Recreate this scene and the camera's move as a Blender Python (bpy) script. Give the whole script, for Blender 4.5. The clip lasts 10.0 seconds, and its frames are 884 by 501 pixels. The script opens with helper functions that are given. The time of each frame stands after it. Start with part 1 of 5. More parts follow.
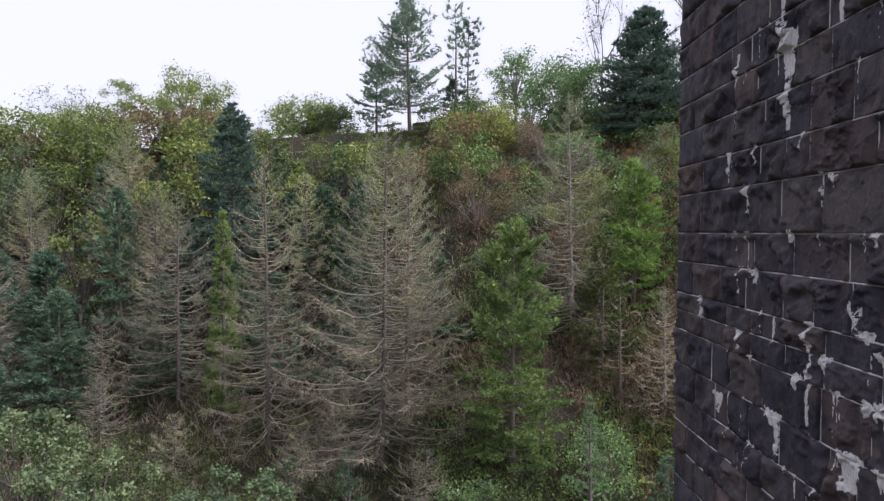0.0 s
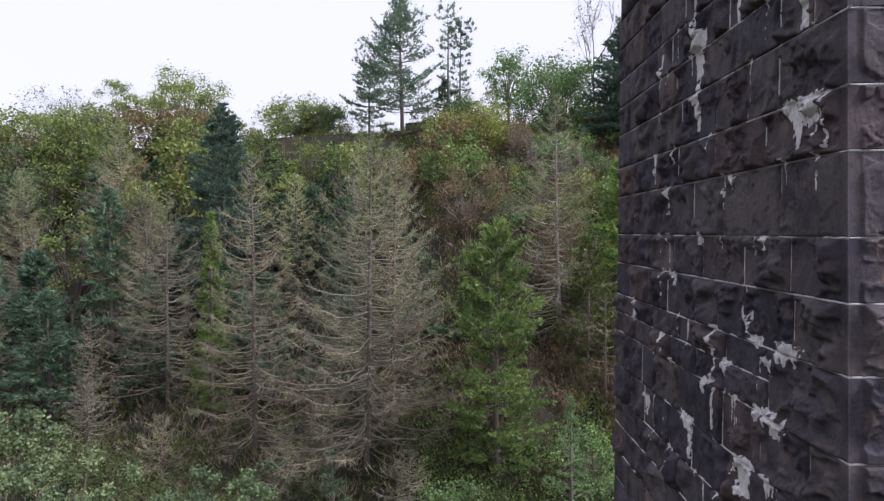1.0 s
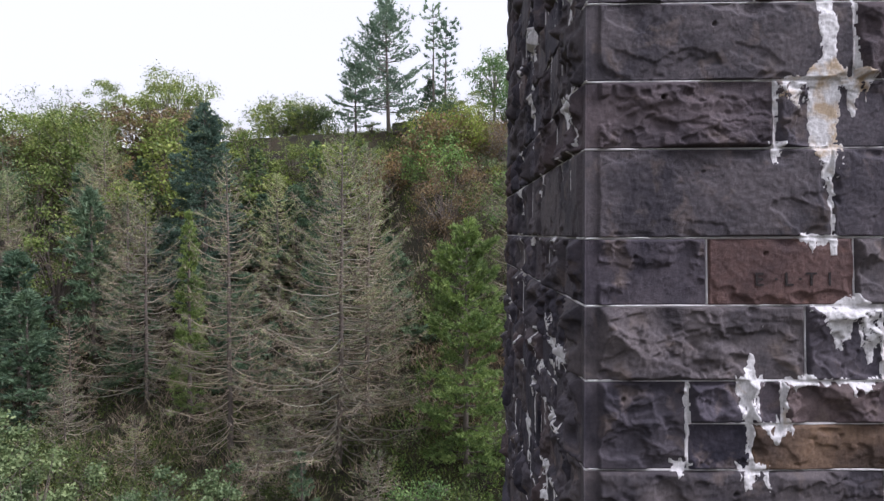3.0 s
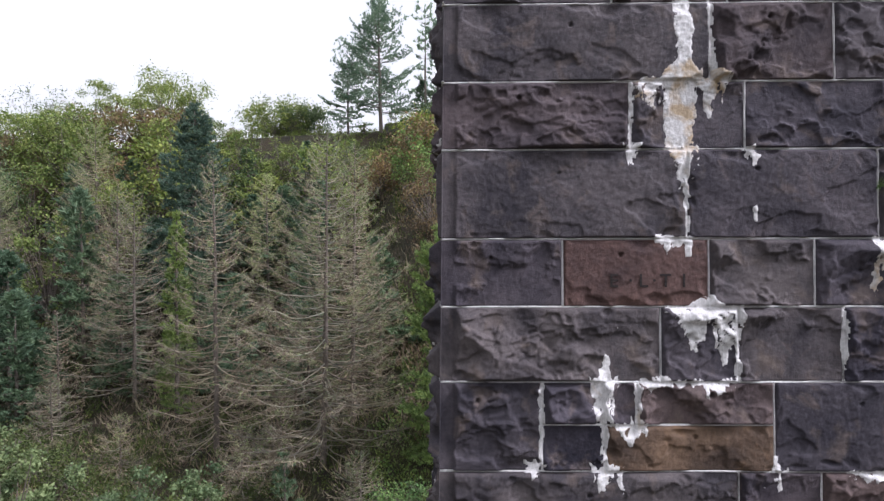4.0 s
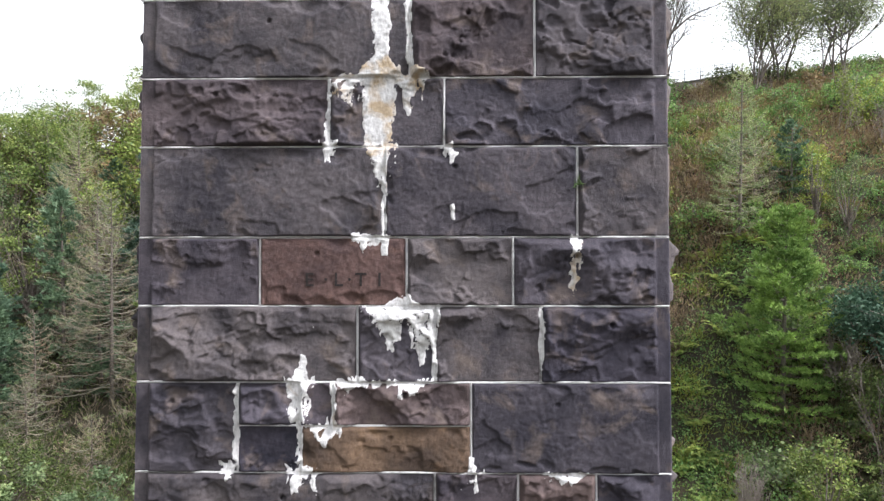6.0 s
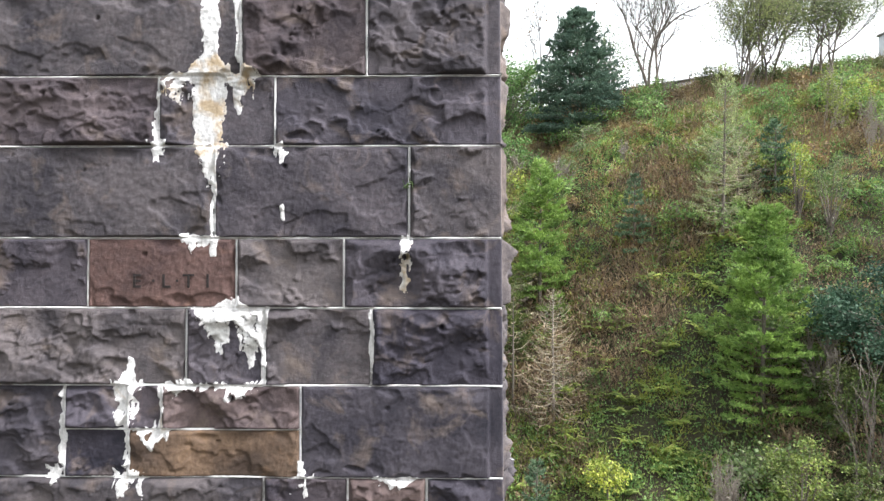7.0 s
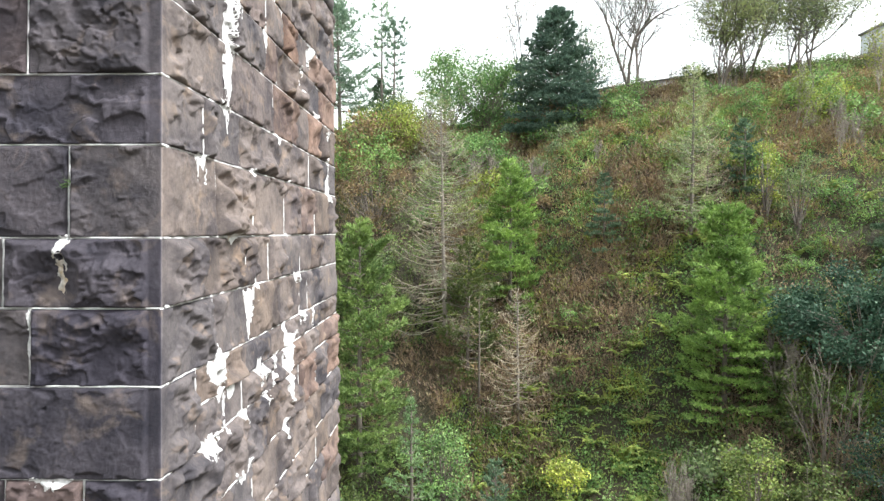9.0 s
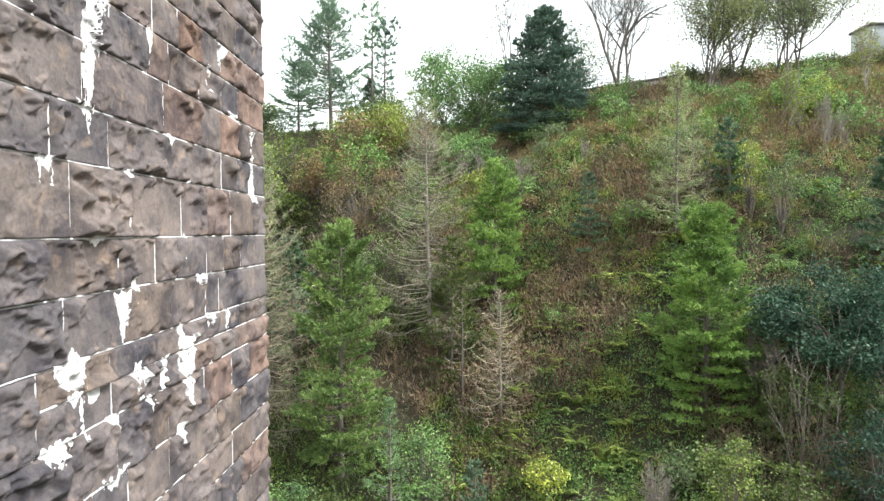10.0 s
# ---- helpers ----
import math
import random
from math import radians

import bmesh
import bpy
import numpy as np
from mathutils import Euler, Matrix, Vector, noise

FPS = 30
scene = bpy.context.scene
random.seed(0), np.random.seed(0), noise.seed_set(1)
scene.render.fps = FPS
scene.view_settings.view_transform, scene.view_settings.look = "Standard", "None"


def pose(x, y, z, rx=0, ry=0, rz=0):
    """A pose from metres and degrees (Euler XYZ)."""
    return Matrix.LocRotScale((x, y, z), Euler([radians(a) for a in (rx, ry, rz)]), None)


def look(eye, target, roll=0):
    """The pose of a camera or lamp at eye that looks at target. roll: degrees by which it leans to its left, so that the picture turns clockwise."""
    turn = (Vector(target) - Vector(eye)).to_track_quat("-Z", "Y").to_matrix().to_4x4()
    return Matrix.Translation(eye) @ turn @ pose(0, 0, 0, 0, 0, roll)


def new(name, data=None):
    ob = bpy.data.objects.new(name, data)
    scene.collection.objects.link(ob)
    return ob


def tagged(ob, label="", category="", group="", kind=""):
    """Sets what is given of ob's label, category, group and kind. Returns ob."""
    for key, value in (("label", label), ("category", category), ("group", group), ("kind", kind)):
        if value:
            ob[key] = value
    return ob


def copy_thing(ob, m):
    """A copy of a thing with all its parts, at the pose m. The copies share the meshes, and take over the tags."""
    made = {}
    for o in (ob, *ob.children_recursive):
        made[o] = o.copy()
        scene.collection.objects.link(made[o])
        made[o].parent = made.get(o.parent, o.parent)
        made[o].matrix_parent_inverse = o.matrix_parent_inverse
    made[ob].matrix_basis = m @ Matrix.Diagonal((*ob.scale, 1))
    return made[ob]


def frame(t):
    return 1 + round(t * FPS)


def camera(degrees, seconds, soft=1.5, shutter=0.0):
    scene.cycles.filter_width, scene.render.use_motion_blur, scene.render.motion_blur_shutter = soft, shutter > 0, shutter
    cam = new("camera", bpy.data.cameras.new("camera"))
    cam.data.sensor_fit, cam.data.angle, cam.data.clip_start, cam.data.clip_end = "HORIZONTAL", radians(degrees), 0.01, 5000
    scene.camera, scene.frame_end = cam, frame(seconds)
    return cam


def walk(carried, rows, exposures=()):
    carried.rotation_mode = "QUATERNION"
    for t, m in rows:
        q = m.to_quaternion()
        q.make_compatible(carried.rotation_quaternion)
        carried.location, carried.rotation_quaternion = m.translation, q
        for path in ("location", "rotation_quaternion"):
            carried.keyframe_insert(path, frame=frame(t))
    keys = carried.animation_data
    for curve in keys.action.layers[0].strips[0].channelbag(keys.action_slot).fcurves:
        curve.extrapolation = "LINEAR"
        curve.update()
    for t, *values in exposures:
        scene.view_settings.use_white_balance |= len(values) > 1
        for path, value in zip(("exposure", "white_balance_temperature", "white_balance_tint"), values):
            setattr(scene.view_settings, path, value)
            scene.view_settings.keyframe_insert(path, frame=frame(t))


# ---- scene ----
cam = camera(69.6, 10.0, soft=1.4)
PATH = [
    (0, (-4.702, -3.847, 20.032), (-4.731, -1.848, 19.975), -0.3),
    (0.5, (-4.26, -3.829, 20.041), (-4.29, -1.83, 19.984), -0.3),
    (1, (-3.835, -3.807, 20.048), (-3.866, -1.808, 19.991), -0.3),
    (1.5, (-3.424, -3.765, 20.064), (-3.456, -1.766, 20.007), -0.3),
    (2, (-3.047, -3.736, 20.057), (-3.08, -1.737, 20.0), -0.3),
    (3.5, (-1.848, -3.714, 20.04), (-1.881, -1.715, 19.984), -0.3),
    (4, (-1.427, -3.701, 20.04), (-1.459, -1.702, 19.985), -0.2),
    (4.5, (-0.985, -3.679, 20.031), (-1.018, -1.68, 19.977), -0.1),
    (5, (-0.545, -3.658, 20.017), (-0.579, -1.659, 19.964), -0.1),
    (5.5, (-0.125, -3.65, 20.018), (-0.16, -1.651, 19.965), -0.1),
    (7, (1.261, -3.566, 20.033), (1.229, -1.567, 19.977), 0.0),
    (7.5, (1.75, -3.538, 20.03), (1.718, -1.539, 19.972), 0.1),
    (8, (2.222, -3.532, 20.03), (2.19, -1.533, 19.974), -0.0),
    (8.5, (2.686, -3.522, 20.037), (2.653, -1.523, 19.98), -0.1),
    (9, (3.152, -3.506, 20.035), (3.118, -1.507, 19.977), -0.0),
    (9.5, (3.612, -3.462, 20.052), (3.578, -1.463, 19.993), -0.0),
    (10, (4.094, -3.401, 20.044), (4.06, -1.402, 19.986), -0.1),
]
EXPOSURES = [(0, -0.5, 5700, 25), (3.5, -0.42, 5800, 21), (5.5, 0.0, 5950, 15), (7.5, 0.6, 6100, 10), (8.5, 0.57, 6100, 8), (10, 0.36, 6050, 7)]
walk(cam, [(t, look(e, a, r)) for t, e, a, r in PATH], EXPOSURES)

# ---- world and sun: a bright, thinly overcast sky, its brightest side past the pier's end face ----
SUN_ELEVATION, SUN_AZIMUTH = radians(45), radians(-20)   # azimuth measured from +x towards +y
world = bpy.data.worlds.new("overcast_sky")
scene.world = world
world.use_nodes = True
wn, wl = world.node_tree.nodes, world.node_tree.links
sky = wn.new("ShaderNodeTexSky")
sky.sky_type = "NISHITA"
sky.sun_disc = False
sky.sun_elevation, sky.sun_rotation = SUN_ELEVATION, radians(90) - SUN_AZIMUTH
sky.dust_density, sky.air_density = 5.0, 1.2
scaled = wn.new("ShaderNodeVectorMath")
scaled.operation = "SCALE"
scaled.inputs["Scale"].default_value = 0.10
wl.new(sky.outputs["Color"], scaled.inputs[0])
cloud = wn.new("ShaderNodeMix")
cloud.data_type = "RGBA"
cloud.inputs["Factor"].default_value = 0.75
cloud.inputs["B"].default_value = (1.77, 1.76, 1.69, 1)
wl.new(scaled.outputs["Vector"], cloud.inputs["A"])
wl.new(cloud.outputs["Result"], wn["Background"].inputs["Color"])
wn["Background"].inputs["Strength"].default_value = 1.0

sun_data = bpy.data.lights.new("sun", "SUN")
sun_data.energy, sun_data.angle, sun_data.color = 5.0, radians(16), (1.0, 0.96, 0.92)
sun = new("sun", sun_data)
sun_way = Vector((math.cos(SUN_AZIMUTH) * math.cos(SUN_ELEVATION), math.sin(SUN_AZIMUTH) * math.cos(SUN_ELEVATION), math.sin(SUN_ELEVATION)))
sun.matrix_world = look(sun_way * 100, (0, 0, 0))


# ---- materials ----
def tree_of(name):
    m = bpy.data.materials.new(name)
    m.use_nodes = True
    return m, m.node_tree.nodes, m.node_tree.links, m.node_tree.nodes["Principled BSDF"]


def noise_node(n, l, scale, detail=6, rough=0.6, vector=None, distortion=0.0):
    t = n.new("ShaderNodeTexNoise")
    t.inputs["Scale"].default_value, t.inputs["Detail"].default_value = scale, detail
    t.inputs["Roughness"].default_value, t.inputs["Distortion"].default_value = rough, distortion
    if vector is not None:
        l.new(vector, t.inputs["Vector"])
    return t.outputs["Fac"]


def ramp(n, l, fac, *stops):
    r = n.new("ShaderNodeValToRGB")
    while len(r.color_ramp.elements) < len(stops):
        r.color_ramp.elements.new(0.5)
    for e, (p, c) in zip(r.color_ramp.elements, stops):
        e.position, e.color = p, (*c, 1) if len(c) == 3 else c
    l.new(fac, r.inputs["Fac"])
    return r.outputs["Color"]


def mixed(n, l, fac, a, b, how="MIX"):
    m = n.new("ShaderNodeMix")
    m.data_type, m.blend_type = "RGBA", how
    for socket, v in ((m.inputs["Factor"], fac), (m.inputs["A"], a), (m.inputs["B"], b)):
        if isinstance(v, (int, float)):
            socket.default_value = v
        elif isinstance(v, tuple):
            socket.default_value = (*v, 1)
        else:
            l.new(v, socket)
    return m.outputs["Result"]


def bump(n, l, height, strength, distance, normal=None):
    b = n.new("ShaderNodeBump")
    b.inputs["Strength"].default_value, b.inputs["Distance"].default_value = strength, distance
    l.new(height, b.inputs["Height"])
    if normal is not None:
        l.new(normal, b.inputs["Normal"])
    return b.outputs["Normal"]


def stone_material(name, dark, mid, light, chips=0.2):
    """Weathered sandstone: each block its own tone, soot and lichen in patches, fine pitted grain."""
    m, n, l, p = tree_of(name)
    pos = n.new("ShaderNodeNewGeometry").outputs["Position"]
    rnd = n.new("ShaderNodeObjectInfo").outputs["Random"]
    tone = ramp(n, l, rnd, (0.0, dark), (0.3, mid), (0.62, light), (0.8, mid), (1.0, (light[0] * 1.15, light[1] * 0.95, light[2] * 0.85)))
    big = noise_node(n, l, 2.3, 5, 0.65, pos)
    fine = noise_node(n, l, 38, 8, 0.7, pos)
    soot = ramp(n, l, big, (0.36, (0.42, 0.42, 0.47)), (0.6, (1.15, 1.1, 1.06)))
    c = mixed(n, l, 1.0, tone, soot, "MULTIPLY")
    grain = ramp(n, l, fine, (0.3, (0.65, 0.65, 0.66)), (0.7, (1.25, 1.24, 1.2)))
    c = mixed(n, l, 0.8, c, grain, "MULTIPLY")
    patches = ramp(n, l, noise_node(n, l, 5.0, 4, 0.6, pos, 0.6), (0.56, (0, 0, 0)), (0.72, (1, 1, 1)))
    c = mixed(n, l, mixed(n, l, 0.62, (0.0, 0.0, 0.0), patches), c, (light[0] * 1.5 + 0.02, light[1] * 1.35 + 0.01, light[2] * 1.15))
    l.new(c, p.inputs["Base Color"])
    p.inputs["Roughness"].default_value = 0.8
    p.inputs["Specular IOR Level"].default_value = 0.28
    warp = n.new("ShaderNodeTexNoise")
    warp.inputs["Scale"].default_value, warp.inputs["Detail"].default_value = 7, 4
    l.new(pos, warp.inputs["Vector"])
    bent = n.new("ShaderNodeMix")
    bent.data_type = "VECTOR"
    bent.inputs["Factor"].default_value = 0.12
    l.new(pos, bent.inputs["A"])
    l.new(warp.outputs["Color"], bent.inputs["B"])
    chip = n.new("ShaderNodeTexVoronoi")
    chip.inputs["Scale"].default_value = 11
    l.new(bent.outputs["Result"], chip.inputs["Vector"])
    chipped = bump(n, l, chip.outputs["Distance"], chips, 0.02)
    rough = bump(n, l, noise_node(n, l, 15, 10, 0.74, pos), 0.6, 0.022, chipped)
    l.new(bump(n, l, fine, 0.45, 0.006, rough), p.inputs["Normal"])
    return m


def plain_material(name, colour, rough=0.8, scale=8.0, vary=0.35, depth=0.01):
    m, n, l, p = tree_of(name)
    pos = n.new("ShaderNodeNewGeometry").outputs["Position"]
    a = noise_node(n, l, scale, 6, 0.65, pos)
    b = noise_node(n, l, scale * 7, 6, 0.65, pos)
    lo, hi = tuple(v * (1 - vary) for v in colour), tuple(v * (1 + vary) for v in colour)
    c = mixed(n, l, 0.5, ramp(n, l, a, (0.3, lo), (0.7, hi)), ramp(n, l, b, (0.3, lo), (0.7, hi)))
    l.new(c, p.inputs["Base Color"])
    p.inputs["Roughness"].default_value = rough
    l.new(bump(n, l, b, 0.5, depth), p.inputs["Normal"])
    return m


def leaf_material(name, a, b, c, through_light=0.25):
    """Leaves or needles: every leaf its own tone between three colours, every plant a little lighter or darker."""
    m, n, l, p = tree_of(name)
    geo = n.new("ShaderNodeNewGeometry")
    tone = ramp(n, l, geo.outputs["Random Per Island"], (0.0, a), (0.5, b), (1.0, c))
    clump = noise_node(n, l, 0.7, 4, 0.6, geo.outputs["Position"])
    tone = mixed(n, l, 1.0, tone, ramp(n, l, clump, (0.3, (0.5, 0.56, 0.58)), (0.7, (1.42, 1.36, 1.2))), "MULTIPLY")
    plant = ramp(n, l, n.new("ShaderNodeObjectInfo").outputs["Random"], (0.0, (0.75, 0.8, 0.8)), (1.0, (1.2, 1.15, 1.05)))
    tone = mixed(n, l, 1.0, tone, plant, "MULTIPLY")
    l.new(tone, p.inputs["Base Color"])
    p.inputs["Roughness"].default_value = 0.6
    p.inputs["Specular IOR Level"].default_value = 0.25
    t = n.new("ShaderNodeBsdfTranslucent")
    l.new(tone, t.inputs["Color"])
    mix = n.new("ShaderNodeMixShader")
    mix.inputs["Fac"].default_value = through_light
    l.new(p.outputs["BSDF"], mix.inputs[1])
    l.new(t.outputs["BSDF"], mix.inputs[2])
    l.new(mix.outputs["Shader"], n["Material Output"].inputs["Surface"])
    return m


M_STONE = stone_material("weathered_gritstone", (0.046, 0.043, 0.060), (0.071, 0.066, 0.083), (0.107, 0.097, 0.103))
# buff stone of the right face, lightened in colour to stand in for sunlight
M_STONE_BUFF = stone_material("buff_gritstone_sunlit_side", (0.114, 0.106, 0.113), (0.150, 0.135, 0.136), (0.205, 0.173, 0.157))
M_STONE_RED = stone_material("red_sandstone", (0.106, 0.068, 0.063), (0.112, 0.072, 0.066), (0.118, 0.075, 0.069), 0.08)
M_STONE_BROWN = stone_material("brown_sandstone", (0.146, 0.104, 0.070), (0.152, 0.107, 0.074), (0.159, 0.110, 0.077), 0.1)
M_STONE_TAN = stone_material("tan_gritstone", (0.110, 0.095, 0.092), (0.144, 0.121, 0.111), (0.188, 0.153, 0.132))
M_STONE_TOOLED = stone_material("tooled_gritstone", (0.049, 0.046, 0.061), (0.072, 0.067, 0.081), (0.103, 0.094, 0.100), 0.1)
M_CARVED = plain_material("dark_letter_stone", (0.016, 0.011, 0.010))


def mortar_material():
    m, n, l, p = tree_of("lime_mortar")
    pos = n.new("ShaderNodeNewGeometry").outputs["Position"]
    c = ramp(n, l, noise_node(n, l, 3.0, 5, 0.6, pos), (0.3, (0.14, 0.13, 0.125)), (0.4, (0.62, 0.61, 0.60)), (0.6, (0.80, 0.79, 0.78)))
    c = mixed(n, l, 0.6, c, ramp(n, l, noise_node(n, l, 60, 4, 0.6, pos), (0.3, (0.5, 0.5, 0.5)), (0.6, (1, 1, 1))), "MULTIPLY")
    l.new(c, p.inputs["Base Color"])
    p.inputs["Roughness"].default_value = 0.9
    return m


def lime_material(name="calcite_crust", stained=0.62):
    """White lime crust: knobbly, streaked downwards, grimy grey where it is thin."""
    m, n, l, p = tree_of(name)
    pos = n.new("ShaderNodeNewGeometry").outputs["Position"]
    drawn = n.new("ShaderNodeMapping")
    drawn.inputs["Scale"].default_value = (1, 1, 0.22)
    l.new(pos, drawn.inputs["Vector"])
    c = ramp(n, l, noise_node(n, l, 24, 6, 0.7, pos), (0.28, (0.34, 0.33, 0.33)), (0.42, (0.64, 0.63, 0.62)), (0.6, (0.79, 0.78, 0.77)))
    streak = ramp(n, l, noise_node(n, l, 34, 5, 0.65, drawn.outputs["Vector"]), (0.36, (0.5, 0.49, 0.49)), (0.56, (1, 1, 1)))
    c = mixed(n, l, 0.5, c, streak, "MULTIPLY")
    stain = ramp(n, l, noise_node(n, l, 5.5, 5, 0.6, pos, 0.5), (stained, (0, 0, 0)), (stained + 0.14, (0.85, 0.85, 0.85)))
    c = mixed(n, l, stain, c, (0.42, 0.30, 0.16))
    l.new(c, p.inputs["Base Color"])
    p.inputs["Roughness"].default_value = 0.7
    l.new(bump(n, l, noise_node(n, l, 45, 6, 0.7, pos), 0.7, 0.012), p.inputs["Normal"])
    return m


M_MORTAR, M_LIME, M_LIME_STAINED = mortar_material(), lime_material(), lime_material("iron_stained_calcite", 0.47)
M_BARK = plain_material("grey_bark", (0.16, 0.135, 0.115), 0.9, 6, 0.4)
M_BARK_PALE = plain_material("pale_dry_bark", (0.27, 0.235, 0.20), 0.9, 6, 0.35)
M_TWIG = leaf_material("dry_twigs", (0.27, 0.23, 0.20), (0.43, 0.375, 0.33), (0.49, 0.47, 0.39), 0.1)
M_TWIG_HAZE = leaf_material("fine_larch_twigs", (0.22, 0.17, 0.145), (0.34, 0.275, 0.235), (0.40, 0.365, 0.27), 0.1)
M_TWIG_DARK = leaf_material("dark_twigs", (0.07, 0.06, 0.05), (0.11, 0.095, 0.08), (0.16, 0.14, 0.115), 0.1)
M_LARCH = leaf_material("sparse_larch_needles", (0.251, 0.349, 0.154), (0.353, 0.449, 0.215), (0.433, 0.474, 0.261))
M_PINE = leaf_material("bright_pine_needles", (0.155, 0.255, 0.075), (0.235, 0.37, 0.10), (0.36, 0.495, 0.165))
M_PINE_OLIVE = leaf_material("olive_pine_needles", (0.15, 0.23, 0.08), (0.23, 0.33, 0.11), (0.35, 0.44, 0.16))
M_SPRUCE = leaf_material("blue_green_spruce_needles", (0.088, 0.148, 0.095), (0.137, 0.217, 0.145), (0.23, 0.325, 0.225))
M_HOLLY = leaf_material("dark_evergreen_leaves", (0.03, 0.07, 0.045), (0.055, 0.115, 0.08), (0.115, 0.185, 0.135))
M_LEAF_THIN = leaf_material("thin_backlit_leaves", (0.17, 0.22, 0.10), (0.26, 0.31, 0.14), (0.36, 0.39, 0.20), 0.55)
M_SCOTS = leaf_material("scots_pine_needles", (0.16, 0.25, 0.18), (0.23, 0.34, 0.26), (0.33, 0.44, 0.35), 0.55)
M_LEAF = leaf_material("green_leaves", (0.125, 0.237, 0.084), (0.205, 0.349, 0.123), (0.331, 0.462, 0.184))
M_LEAF_YELLOW = leaf_material("yellow_green_leaves", (0.206, 0.302, 0.055), (0.358, 0.422, 0.092), (0.482, 0.497, 0.148))
M_LEAF_GREY = leaf_material("grey_green_leaves", (0.10, 0.155, 0.075), (0.17, 0.235, 0.12), (0.26, 0.33, 0.18))
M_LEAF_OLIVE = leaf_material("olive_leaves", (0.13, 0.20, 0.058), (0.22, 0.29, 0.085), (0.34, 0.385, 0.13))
M_SPRUCE_GREY = leaf_material("grey_green_spruce_needles", (0.10, 0.16, 0.12), (0.155, 0.235, 0.185), (0.25, 0.335, 0.275))
M_FIR_PALE = leaf_material("pale_fir_needles", (0.17, 0.30, 0.13), (0.26, 0.40, 0.19), (0.38, 0.50, 0.29))
# green herbs with the shade under trees put into a darker base colour
M_SHADE_HERB = leaf_material("herbs_darkened_for_shade", (0.06, 0.088, 0.03), (0.10, 0.14, 0.046), (0.18, 0.215, 0.075), 0.15)
M_MOSS = leaf_material("moss_and_fine_grass", (0.185, 0.23, 0.053), (0.27, 0.315, 0.075), (0.36, 0.38, 0.115), 0.2)
M_LEAF_RUST = leaf_material("rusty_autumn_leaves", (0.180, 0.126, 0.084), (0.252, 0.174, 0.108), (0.324, 0.264, 0.132))
M_HEATHER = leaf_material("brown_heather", (0.21, 0.135, 0.11), (0.33, 0.225, 0.165), (0.40, 0.32, 0.185), 0.12)
M_HERB = leaf_material("green_hillside_herbs", (0.10, 0.19, 0.07), (0.17, 0.27, 0.085), (0.28, 0.35, 0.125))
M_BRACKEN = leaf_material("russet_bracken", (0.26, 0.16, 0.09), (0.35, 0.245, 0.14), (0.42, 0.37, 0.20))
M_FERN = leaf_material("fern_fronds", (0.194, 0.300, 0.077), (0.296, 0.387, 0.108), (0.388, 0.412, 0.154))


def ground_material():
    m, n, l, p = tree_of("hillside_soil_and_moss")
    pos = n.new("ShaderNodeNewGeometry").outputs["Position"]
    c = ramp(n, l, noise_node(n, l, 0.35, 8, 0.65, pos), (0.35, (0.032, 0.026, 0.02)), (0.5, (0.055, 0.052, 0.027)), (0.65, (0.07, 0.052, 0.034)))
    c = mixed(n, l, 0.7, c, ramp(n, l, noise_node(n, l, 4, 6, 0.7, pos), (0.3, (0.5, 0.5, 0.5)), (0.7, (1.4, 1.4, 1.3))), "MULTIPLY")
    l.new(c, p.inputs["Base Color"])
    p.inputs["Roughness"].default_value = 0.95
    l.new(bump(n, l, noise_node(n, l, 6, 8, 0.7, pos), 0.8, 0.2), p.inputs["Normal"])
    return m


M_GROUND = ground_material()


